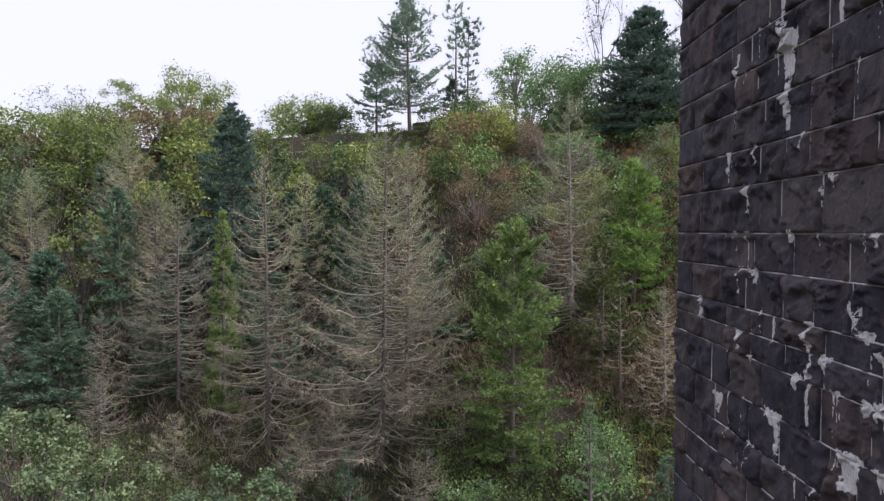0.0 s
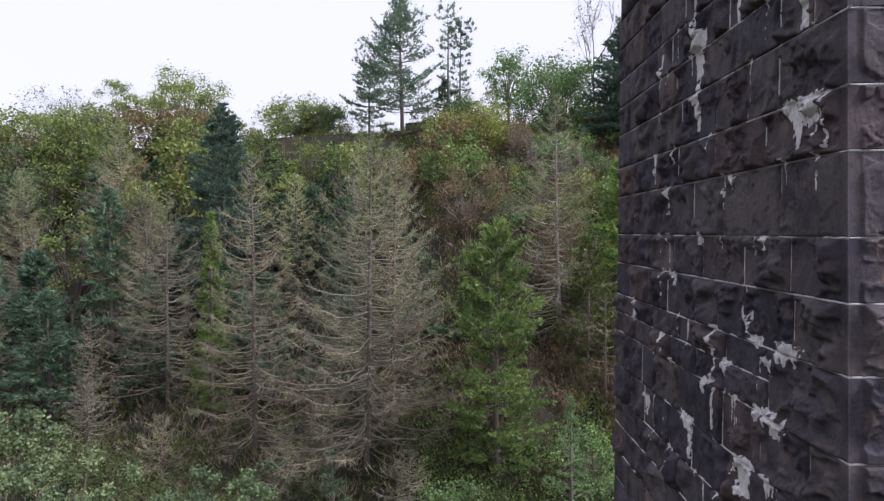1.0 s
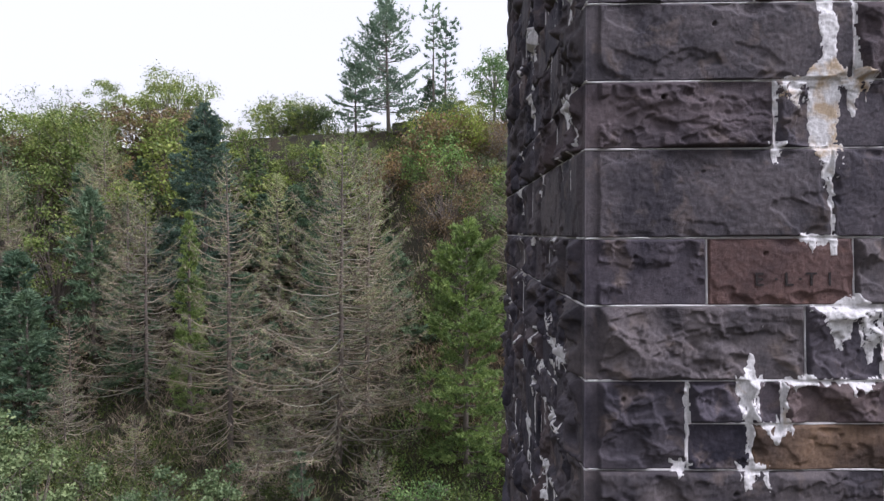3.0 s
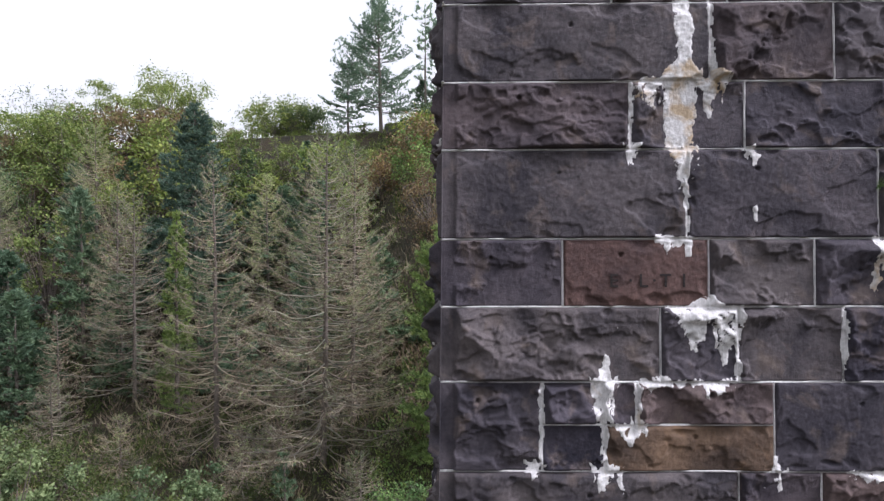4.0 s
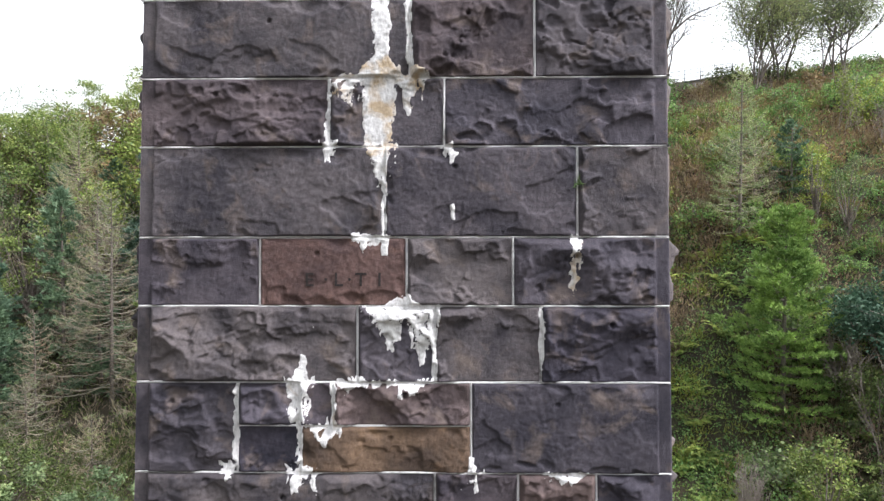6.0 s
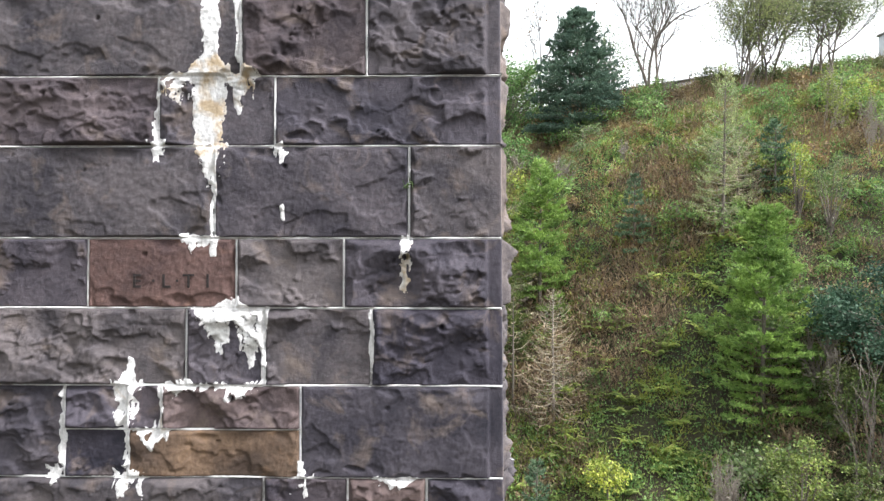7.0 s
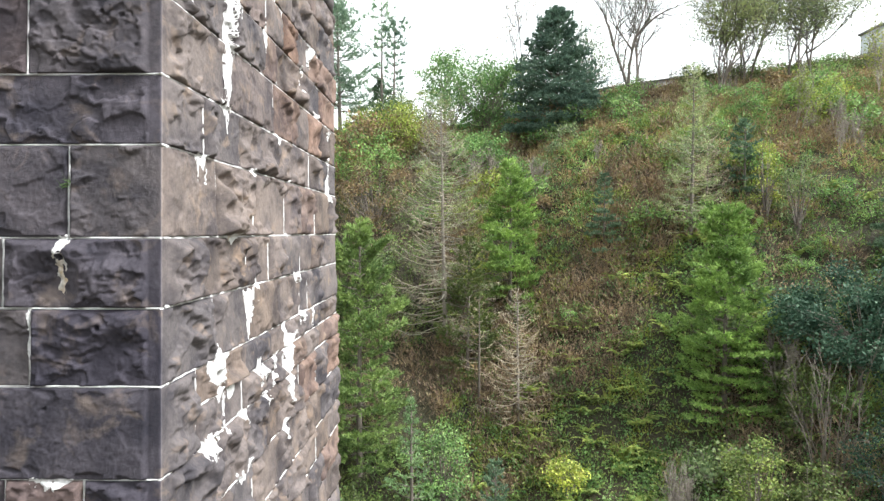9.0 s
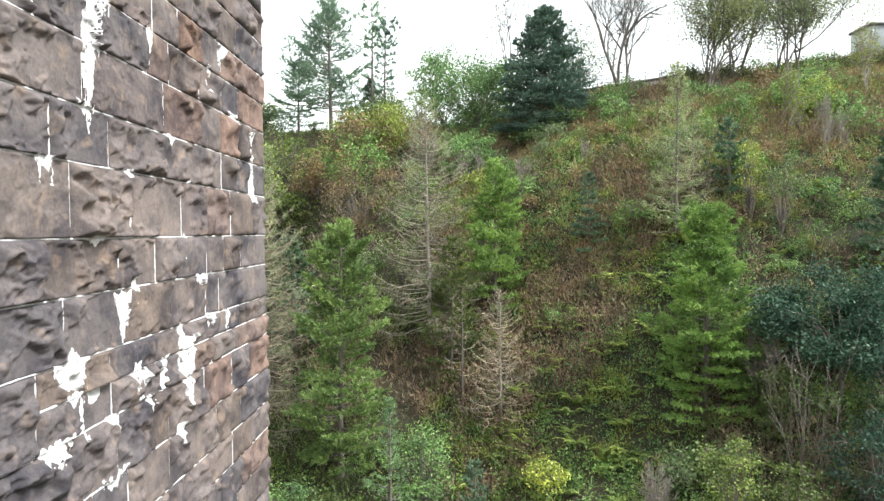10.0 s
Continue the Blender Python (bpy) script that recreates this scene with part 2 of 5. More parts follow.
# ---- mesh helpers ----
class Geo:
    """Points and faces gathered for one mesh."""

    def __init__(self):
        self.v, self.f, self.chunks = [], [], []

    def add(self, verts, faces):
        self.chunks.append((np.asarray(verts, float).reshape(-1, 3), np.asarray(faces, int)))

    def grid(self, pts):
        """A sheet from an array of rows x columns x 3."""
        r, c = pts.shape[:2]
        k = np.arange(r * c).reshape(r, c)
        self.add(pts, np.stack([k[:-1, :-1], k[:-1, 1:], k[1:, 1:], k[1:, :-1]], axis=2).reshape(-1, 4))

    def tube(self, pts, radii, sides=5):
        pts, radii = np.asarray(pts, float), np.asarray(radii, float)
        d = np.empty_like(pts)
        d[1:-1], d[0], d[-1] = pts[2:] - pts[:-2], pts[1] - pts[0], pts[-1] - pts[-2]
        d /= np.linalg.norm(d, axis=1, keepdims=True) + 1e-9
        a = np.cross(d, (0.31, 0.17, 0.93) if abs(d[0, 2]) < 0.8 else (1, 0.1, 0))
        a /= np.linalg.norm(a, axis=1, keepdims=True) + 1e-9
        b = np.cross(d, a)
        w = np.arange(sides) * 2 * math.pi / sides
        ring = pts[:, None] + radii[:, None, None] * (np.cos(w)[None, :, None] * a[:, None] + np.sin(w)[None, :, None] * b[:, None])
        k = np.arange(len(pts) * sides).reshape(len(pts), sides)
        j = np.roll(k, -1, axis=1)
        self.add(ring, np.stack([k[:-1], j[:-1], j[1:], k[1:]], axis=2).reshape(-1, 4))

    def blades(self, p, d, length, width, rng):
        """Many narrow triangles at once: needles, twigs, grass. p, d: n x 3."""
        k = len(p)
        d = d / (np.linalg.norm(d, axis=1, keepdims=True) + 1e-9)
        side = np.cross(d, rng.normal(size=(k, 3)))
        side = side / (np.linalg.norm(side, axis=1, keepdims=True) + 1e-9)
        length, width = np.broadcast_to(length, k)[:, None], np.broadcast_to(width, k)[:, None]
        self.add(np.stack([p - side * width / 2, p + side * width / 2, p + d * length], axis=1), np.arange(3 * k).reshape(k, 3))

    def leaves(self, p, size, rng, flat=0.5):
        """Many small pointed leaves at once, tending to face upwards by flat."""
        k = len(p)
        up = rng.normal(size=(k, 3)) * (1 - flat) + np.array((0, 0, 1.0)) * flat
        a = np.cross(up, rng.normal(size=(k, 3)))
        a = a / (np.linalg.norm(a, axis=1, keepdims=True) + 1e-9)
        b = np.cross(up, a)
        b = b / (np.linalg.norm(b, axis=1, keepdims=True) + 1e-9)
        s = (size * rng.uniform(0.6, 1.35, k))[:, None]
        self.add(np.stack([p - a * s * 0.5, p + b * s * 0.32, p + a * s * 0.5, p - b * s * 0.32], axis=1), np.arange(4 * k).reshape(k, 4))

    def stretch(self, x, y, z):
        self.chunks = [(v * (x, y, z), f) for v, f in self.chunks]

    def mesh(self, name, material, smooth=False):
        me = bpy.data.meshes.new(name)
        chunks = list(self.chunks)
        if self.v:
            chunks.append((np.array(self.v, float), np.array(self.f, int)))
        start, loops, sizes, verts = 0, [], [], []
        for v, f in chunks:
            verts.append(v)
            loops.append((f + start).ravel())
            sizes.append(np.full(len(f), f.shape[1] if len(f) else 0, int))
            start += len(v)
        verts, loops, sizes = np.concatenate(verts), np.concatenate(loops), np.concatenate(sizes)
        me.vertices.add(len(verts))
        me.vertices.foreach_set("co", verts.astype(np.float32).ravel())
        me.loops.add(len(loops))
        me.loops.foreach_set("vertex_index", loops.astype(np.int32))
        me.polygons.add(len(sizes))
        me.polygons.foreach_set("loop_start", np.concatenate([[0], np.cumsum(sizes)[:-1]]).astype(np.int32))
        me.materials.append(material)
        me.update(calc_edges=True)
        me.validate()
        if smooth:
            me.shade_smooth()
        return me


def part(name, geo, material, parent, label="", smooth=False):
    ob = new(name, geo.mesh(name, material, smooth))
    ob.parent = parent
    return tagged(ob, label=label)


def lattice(seed):
    table = np.random.default_rng(seed).uniform(-1, 1, (64, 64))

    def f(u, v):
        iu, iv = np.floor(u).astype(int), np.floor(v).astype(int)
        a, b = u - iu, v - iv
        a, b = a * a * (3 - 2 * a), b * b * (3 - 2 * b)
        g = lambda i, j: table[i % 64, j % 64]
        return (g(iu, iv) * (1 - a) + g(iu + 1, iv) * a) * (1 - b) + (g(iu, iv + 1) * (1 - a) + g(iu + 1, iv + 1) * a) * b
    return f


WOBBLE = lattice(5)


def fbm(u, v, octaves=4):
    s, a = 0, 0.5
    for _ in range(octaves):
        s, u, v, a = s + a * WOBBLE(u, v), u * 2.03 + 7.1, v * 2.03 + 3.7, a * 0.5
    return s


# ---- ground ----
def smoothstep(t):
    t = np.clip(t, 0, 1)
    return t * t * (3 - 2 * t)


def ground_z(x, y):
    """The valley floor below the pier, the wooded bank on one side and the open steep bank on the other, up to the
    crest, and an added hill out of view on the left that dims the light.
    """
    x, y = np.asarray(x, float), np.asarray(y, float)
    open_bank = np.interp(y, (-140, -80, -25, 0, 15, 21, 27, 36, 44, 52, 58, 70, 160, 400), (22, 18, 0, 0, 3, 5.8, 9.3, 19.2, 26.5, 30.5, 32.5, 34, 38, 38))
    wooded = np.interp(np.where(y > 0, np.maximum(y - np.clip(-x - 16, 0, 60) * 0.4, np.minimum(y, 15)), y), (-140, -80, -25, 0, 15, 28, 36, 44, 57, 66, 72, 160, 400), (22, 18, 0, 0, 2, 4.5, 6, 9.5, 21, 30.8, 32.0, 38, 38))
    middle = np.interp(y, (-140, -80, -25, 0, 15, 25, 28, 31, 36, 42, 48, 52, 58, 66, 72, 160, 400), (22, 18, 0, 0, 2.5, 5.5, 7.2, 10.3, 14, 21, 26, 28.3, 30, 31.3, 32.3, 38, 38))
    s, o = smoothstep((x + 14) / 14), smoothstep((x - 4) / 9)
    z = (wooded * (1 - s) + middle * s) * (1 - o) + open_bank * o
    rise = np.interp(y, (12, 20, 36, 44, 52, 60), (0, 3.8, 4.6, 2.6, 1.2, 1.0))
    z = z + rise * smoothstep((x - 12) / 9) + 0.12 * np.clip(x - 21, 0, 25) * smoothstep((y - 14) / 8)
    # added hill, kept out of view on the left, to block part of the skylight
    z = np.maximum(z, 46 * smoothstep((-x - 0.85 * np.maximum(y + 4, 0) - 14) / 45) * smoothstep((60 - y) / 20))
    z = z - 2.2 * np.exp(-((x - 8) / 6) ** 2 - ((y - 51) / 6) ** 2)
    return z + 0.5 * fbm(x * 0.22 + 40, y * 0.22 + 40) * smoothstep((y - 10) / 10)


def build_ground():
    xs = np.concatenate([[-2500, -900, -400, -200, -150, -120, -100, -90], np.arange(-80, 70.1, 0.75), [100, 160, 300, 800, 2500]])
    ys = np.concatenate([[-2500, -900, -400, -200, -140, -100, -70, -45, -25, -12, 0, 8], np.arange(12, 76.1, 0.75), [85, 100, 130, 160, 250, 400, 900, 2500]])
    X, Y = np.meshgrid(xs, ys)
    g = Geo()
    g.grid(np.stack([X, Y, ground_z(X, Y)], axis=2))
    ob = new("ground", g.mesh("ground", M_GROUND, True))
    tagged(ob, "steep valley bank of dark soil and moss", "ground", kind="structure")


build_ground()


# ---- the pier ----
COURSES = (16.6, 17.0, 17.38, 17.75, 18.2, 18.67, 19.18, 19.612, 20.003, 20.52, 20.914, 21.37, 21.75, 22.12, 22.55, 22.95)
PIER_TOP, PIER_BACK = 26.5, 5.2
GAP = 0.007


def front_y(z):
    return 0.044 * (z - 20.0) - 0.008


def left_x(z):
    return -1.488 + 0.012 * (z - 20.0)


def right_x(z):
    return 1.537 - 0.006 * (z - 20.0)


def rock_face(w, h, seed, style, margins):
    """The relief of one dressed block as a function of place on its face: broad split planes, shell-shaped flake scars with crisp rims,
    chips along the edges, and a flat drafted margin where it meets the pier's corner."""
    r = np.random.default_rng(seed)
    dressed = style == "dressed"
    flat, pitted, coarse = style in ("flat", "dressed"), style == "pitted", style == "coarse"
    top = r.uniform(0.032, 0.042) if flat else r.uniform(0.11, 0.17) if pitted else r.uniform(0.085, 0.12)
    off = r.uniform(0, 50, 2)
    slope = 0.02 if flat else 0.32 if pitted else 0.24
    planes = []
    for _ in range(2 if flat else 3 + int(w * h * 5)):
        planes.append((r.uniform(0.1, 0.9) * w, r.uniform(0.15, 0.85) * h, top * r.uniform(0.8 if flat else 0.75, 1.15), *r.normal(0, slope, 2)))
    scars = []

    def raw(u, v):
        z = np.full(np.shape(u), top)
        for pu, pv, d, gu, gv in planes:
            z = np.minimum(z, d + gu * (u - pu) + gv * (v - pv))
        z = np.maximum(z, 0.5 * top)
        for cu, cv, d, ku, kv, c, t in scars:
            a, b = u - cu, v - cv
            a, b = a * c + b * t, b * c - a * t
            z = np.minimum(z, d + ku * a * a + kv * b * b)
        return z

    def scar(cu, cv, wide, tall, deep, turn):
        """A shell-shaped flake knocked out of the face as it stands so far."""
        d = float(raw(np.array(cu), np.array(cv))) - deep
        scars.append((cu, cv, max(d, -0.02 if pitted else 0.008), deep / (wide / 2) ** 2, deep / (tall / 2) ** 2, math.cos(turn), math.sin(turn)))

    u = r.uniform(0, 0.1)
    while u < w:      # a row of flakes along the top edge
        wide = r.uniform(0.08, 0.26)
        if r.uniform() < 0.75:
            scar(u + wide / 2, h - r.uniform(-0.01, 0.04), wide, wide * r.uniform(0.35, 0.8), r.uniform(0.015, 0.035), r.normal(0, 0.25))
        u += wide * r.uniform(0.6, 1.3)
    u = r.uniform(0, 0.1)
    while u < w:      # deeper, ragged ones along the bottom edge
        wide = r.uniform(0.1, 0.34)
        if r.uniform() < 0.8:
            scar(u + wide / 2, r.uniform(-0.02, 0.035), wide, wide * r.uniform(0.25, 0.6), r.uniform(0.02, 0.05), r.normal(0, 0.2))
        u += wide * r.uniform(0.5, 1.2)
    for edge in (0.0, w):      # and a few on the upright edges
        for _ in range(r.integers(1, 4)):
            scar(edge, r.uniform(0, h), r.uniform(0.05, 0.12), r.uniform(0.08, 0.25), r.uniform(0.015, 0.04), r.normal(0, 0.3))
    count = 0 if flat or coarse else int(w * h * (36 if pitted else 17)) + 2
    for _ in range(count):
        wide = r.uniform(0.09, 0.28) if pitted else r.uniform(0.08, 0.34) * min(1.0, 0.6 + w)
        scar(r.uniform(0, w), h * r.uniform(0.02, 0.98), wide, wide * r.uniform(0.45, 1.0), r.uniform(0.012, 0.038) * (1.9 if pitted else 0.9), r.normal(0, 0.5))
    if pitted:      # deep sockets
        for _ in range(r.integers(2, 7)):
            wide = r.uniform(0.05, 0.12)
            scar(r.uniform(0.06, max(w - 0.06, 0.07)), h * r.uniform(0.1, 0.7), wide, wide * r.uniform(0.6, 1.0), r.uniform(0.03, 0.06), r.normal(0, 0.4))
    flakes = []      # thin sheets split off towards an edge: a ragged, sharp step down
    for _ in range(0 if coarse else 3 if dressed else (3 if flat else 5) + int(w * h * (12 if flat else 34 if pitted else 24))):
        edge = 0 if dressed else r.choice(4, p=(0.42, 0.2, 0.14, 0.24))
        along_edge = r.uniform(0, w if edge < 2 else h)
        inside = r.uniform(-0.05, 0.02 if dressed else 0.3 if flat else 0.75) * (h if edge < 2 else min(w, 0.4))
        cu, cv = ((along_edge, inside), (along_edge, h - inside), (inside, along_edge), (w - inside, along_edge))[edge]
        wide = r.uniform(0.08, 0.42) * (0.6 if flat else 1)
        flakes.append((cu, cv, wide, wide * r.uniform(0.3, 0.8), r.uniform(0.003, 0.013) * (0.8 if flat else 1.2), r.normal(0, 0.5), r.uniform(0, 40)))
    hole = (w * r.uniform(0.35, 0.6), h * r.uniform(0.68, 0.8)) if (flat or style == "rock") and w > 0.5 else None
    ledge, stepped = r.uniform(0.014, 0.03), r.uniform(0.2, 0.7) if r.uniform() < 0.4 and not flat else 0.0

    def relief(u, v):
        wu = 0.05 * fbm(u * 5 + off[0], v * 5 + off[1], 3) + 0.014 * fbm(u * 21 + off[1], v * 21 + off[0], 2)
        wv = 0.05 * fbm(u * 5 + off[1] + 9, v * 5 + off[0], 3) + 0.014 * fbm(u * 21 + off[0], v * 21 + off[1] + 5, 2)
        z = raw(u + wu, v + wv)
        torn = 0.6 * fbm(u * 11 + off[1], v * 15 + off[0], 4)
        for cu, cv, wide, tall, drop, turn, shift in flakes:
            a, b = u + wu - cu, v + wv - cv
            a, b = a * math.cos(turn) + b * math.sin(turn), b * math.cos(turn) - a * math.sin(turn)
            d = 1 - np.sqrt((a / wide) ** 2 + (b / tall) ** 2) + torn * (1 if shift < 20 else -1)
            z = z - drop * (smoothstep(d / 0.07) + 0.5 * np.clip(d, 0, 1))
        if stepped:      # bedding ledges where the stone split
            q = (z + 0.012 * fbm(u * 5 + off[0], v * 9 + off[1], 3)) / ledge
            f = np.floor(q)
            z = z + stepped * (ledge * (f + smoothstep((q - f - 0.75) / 0.25)) + 0.003 - z)
        z = z + (0.0035 if flat else 0.006) * fbm(u * 13 + off[1], v * 13 + off[0], 4) + 0.004 * fbm(u * 42, v * 42 + off[0], 3)
        if hole:      # hole for the lifting tongs
            z = np.minimum(z, -0.012 + 190 * ((u - hole[0]) ** 2 + (v - hole[1]) ** 2))
        left, right = u - (0.075 if "l" in margins else 0), (w - u) - (0.075 if "r" in margins else 0)
        side = np.minimum(left, right) + (0.006 * fbm(v * 16 + off[0], v * 3, 2) if margins else 0)
        rise = np.minimum(np.minimum(0.004 + 2.6 * v, 0.004 + 1.3 * (h - v)), 0.004 + (3.0 if flat else 1.8) * side)
        z = np.minimum(z, rise)
        return np.maximum(z, np.where(side < 0, 0.003 + 0.003 * fbm(u * 30, v * 12 + off[1], 2), 0.002 + 0.004 * fbm(u * 20, v * 20)))
    return relief


STONES = []        # face, u0, u1, z0, z1, relief


def relief_at(face, u, z):
    """Height of the stones on one face above its plane."""
    out = np.full(np.shape(u), 0.0)
    for f, u0, u1, z0, z1, rel in STONES:
        if f == face and u1 > u.min() and u0 < u.max() and z1 > z.min() and z0 < z.max():
            m = (u >= u0) & (u <= u1) & (z >= z0) & (z <= z1)
            if m.any():
                out[m] = rel(u[m] - u0, z[m] - z0)
    return out


def on_face(face, u, z, h):
    """Places on the pier from place along a face, height and relief."""
    if face == "front":
        return np.stack([u, front_y(z) - h, z], axis=-1)
    if face == "left":
        return np.stack([left_x(z) - h, u, z], axis=-1)
    return np.stack([right_x(z) + h, u, z], axis=-1)


def lay_face(g, face, u0, u1, z0, z1, seed, style, margins, cell):
    """Adds one face of a stone to a mesh; at the pier's corners its edge follows the batter."""
    rel = rock_face(u1 - u0, z1 - z0, seed, style, margins)
    STONES.append((face, u0, u1, z0, z1, rel))
    w, h = u1 - u0, z1 - z0
    nu, nv = max(4, int(w / cell)), max(4, int(h / cell))
    S, V = np.meshgrid(np.linspace(0, 1, nu + 1), np.linspace(GAP, h - GAP, nv + 1))
    U = S * w
    H = rel(U, V)
    Z = z0 + V
    a = np.full_like(Z, u0 + GAP)
    b = np.full_like(Z, u1 - GAP)
    if face == "front":
        if "l" in margins:
            a = left_x(Z)
        if "r" in margins:
            b = right_x(Z)
    elif "l" in margins:
        a = front_y(Z)
    if "l" in margins:
        H[:, 0] = 0
    if "r" in margins:
        H[:, -1] = 0
    pts = on_face(face, a + (b - a) * S, Z, H)
    ring = np.pad(pts, ((1, 1), (1, 1), (0, 0)), mode="edge")
    back = 0.03
    axis, way = (1, back) if face == "front" else (0, back if face == "left" else -back)
    ring[0, :, axis] += way
    ring[-1, :, axis] += way
    if "l" not in margins:
        ring[:, 0, axis] += way
    if "r" not in margins:
        ring[:, -1, axis] += way
    g.grid(ring if face != "left" else ring[:, ::-1])


# joints of the end face, course by course from z = 18.2; the rest follows by chance
FRONT_JOINTS = {18.2: (0.21, 0.68, 1.12), 19.18: (-0.23, 0.21, 0.81), 19.612: (-0.79, 0.05, 0.655), 20.003: (-0.075, 1.02), 20.52: (-0.396, 0.264), 20.914: (0.067, 0.78)}
LEFT_JOINTS = {19.18: (0.56, 1.26, 1.81, 2.33, 3.1), 20.003: (0.77, 1.7, 2.39, 3.07), 20.52: (1.0, 1.93, 2.33, 2.83), 18.2: (0.33, 1.0, 1.66, 2.7), 18.67: (0.89, 1.62, 2.27, 2.97)}
RIGHT_JOINTS = {20.003: (0.81, 1.6, 2.54), 20.52: (0.6, 1.3, 2.19, 3.6), 20.914: (0.98, 2.21), 19.612: (0.52, 1.4, 2.0), 19.18: (0.7, 1.44), 18.67: (0.41, 1.26, 1.96)}
FLAT = {("front", 20.914, 0), ("front", 20.003, 0), ("front", 20.003, 1), ("front", 19.612, 1), ("front", 18.67, 9), ("left", 20.003, 0), ("left", 20.003, 1), ("right", 20.003, 0), ("left", 20.914, 1), ("right", 20.914, 1)}


def joints(face, z0, r):
    given = {"front": FRONT_JOINTS, "left": LEFT_JOINTS, "right": RIGHT_JOINTS}[face].get(z0, ())
    u0, u1 = (-1.488, 1.537) if face == "front" else (0.0, PIER_BACK)
    if face == "front" and given:
        return [u0, *given, u1]
    cut = [u0, *given]
    lo, hi = (0.45, 1.1) if face == "front" else (0.35, 0.85)
    while u1 - cut[-1] > hi * 1.3:
        cut.append(cut[-1] + r.uniform(lo, hi))
    return [*cut, u1]


def build_pier():
    r = np.random.default_rng(31)
    pier = tagged(new("viaduct_pier"), "tall rock-faced stone viaduct pier streaked with white lime", "bridge pier")
    core = Geo()
    zs = (-1.0, PIER_TOP)
    d = 0.002
    for z in zs:
        core.v += [(left_x(z) + d, front_y(z) + d, z), (right_x(z) - d, front_y(z) + d, z), (right_x(z) - d, PIER_BACK - 0.02, z), (left_x(z) + d, PIER_BACK - 0.02, z)]
    core.f = [(0, 1, 5, 4), (1, 2, 6, 5), (2, 3, 7, 6), (3, 0, 4, 7), (4, 5, 6, 7), (3, 2, 1, 0)]
    part("mortar", core, M_MORTAR, pier, "whitish lime mortar in the joints")
    seed = 100
    for z0, z1 in zip(COURSES, COURSES[1:]):
        near = 18.0 < z0 < 21.7
        fj, lj, rj = joints("front", z0, r), joints("left", z0, r), joints("right", z0, r)
        split = z0 == 18.67
        front = []
        if split:      # the course with two low stones set over one another
            front = [(-1.488, -0.913, z0, z1, ""), (-0.913, -0.56, 18.935, z1, ""), (-0.56, -0.37, 18.935, z1, ""), (-0.37, 0.415, 18.935, z1, ""),
                     (-0.913, -0.55, z0, 18.935, ""), (-0.55, 0.415, z0, 18.935, "brown"), (0.415, 1.537, z0, z1, "flat")]
        else:
            for i, (a, b) in enumerate(zip(fj, fj[1:])):
                front.append((a, b, z0, z1, "flat" if ("front", z0, i) in FLAT else ""))
        for a, b, c, e, kind in front:
            seed += 1
            g = Geo()
            corner = ("l" if a < -1.48 else "") + ("r" if b > 1.53 else "")
            red = z0 == 19.612 and abs(a + 0.79) < 0.01
            lay_face(g, "front", a, b, c, e, seed, "dressed" if red or kind == "brown" else "flat" if kind == "flat" else "rock", corner, 0.008 if near else 0.03)
            if "l" in corner:
                lay_face(g, "left", lj[0], lj[1], c, e, seed + 5000, "flat" if ("left", z0, 0) in FLAT else "pitted", "l", 0.0125 if near else 0.03)
            if "r" in corner:
                lay_face(g, "right", rj[0], rj[1], c, e, seed + 7000, "flat" if ("right", z0, 0) in FLAT else "pitted", "l", 0.0125 if near else 0.03)
            ob = part("stone", g, M_STONE_RED if red else M_STONE_BROWN if kind == "brown" else M_STONE_TOOLED if kind == "flat" else M_STONE, pier, "reddish block with carved letters" if red else "", True)
            if "r" in corner:      # the corner stone's sunlit side: buff, with the brighter light put into its colour
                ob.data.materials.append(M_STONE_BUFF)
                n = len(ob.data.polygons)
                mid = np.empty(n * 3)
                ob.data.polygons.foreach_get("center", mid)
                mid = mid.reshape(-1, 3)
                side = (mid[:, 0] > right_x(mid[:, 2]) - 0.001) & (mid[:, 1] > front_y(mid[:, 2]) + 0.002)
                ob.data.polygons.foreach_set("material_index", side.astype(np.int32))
            if red:
                carve(ob)
        for face, cut in (("left", lj), ("right", rj)):
            for i, (a, b) in enumerate(zip(cut[1:], cut[2:])):
                rows = ((z0, z1),)
                if split and a > 0.3:
                    rows = ((z0, 18.935), (18.935, z1))
                for c, e in rows:
                    seed += 1
                    g = Geo()
                    lay_face(g, face, a, b, c, e, seed, "flat" if (face, z0, i + 1) in FLAT or r.uniform() < 0.15 else "pitted", "", 0.0125 if a < 1.7 and 18 < z0 < 21.8 else 0.022 if a < 3 else 0.035)
                    # right face: real buff and tan hues, lifted in tone as if more strongly lit
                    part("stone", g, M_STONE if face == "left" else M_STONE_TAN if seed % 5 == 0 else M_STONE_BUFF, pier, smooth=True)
    rest = {face: Geo() for face in ("front", "left", "right")}
    heights = [*np.arange(-0.6, 16.4, 0.43), 16.6], [22.95, *np.arange(23.4, PIER_TOP + 0.3, 0.44)]
    for edges in heights:
        for z0, z1 in zip(edges, edges[1:]):
            for face in ("front", "left", "right"):
                cut = joints(face, -1, r)
                for i, (a, b) in enumerate(zip(cut, cut[1:])):
                    seed += 1
                    lay_face(rest[face], face, a, b, z0, z1, seed, "coarse", ("l" if i == 0 else "") + ("r" if face == "front" and i == len(cut) - 2 else ""), 0.14)
    for face, g in rest.items():
        # the right side keeps the lightened sunlit tone
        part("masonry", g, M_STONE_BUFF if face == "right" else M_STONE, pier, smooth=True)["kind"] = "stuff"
    rear = Geo()
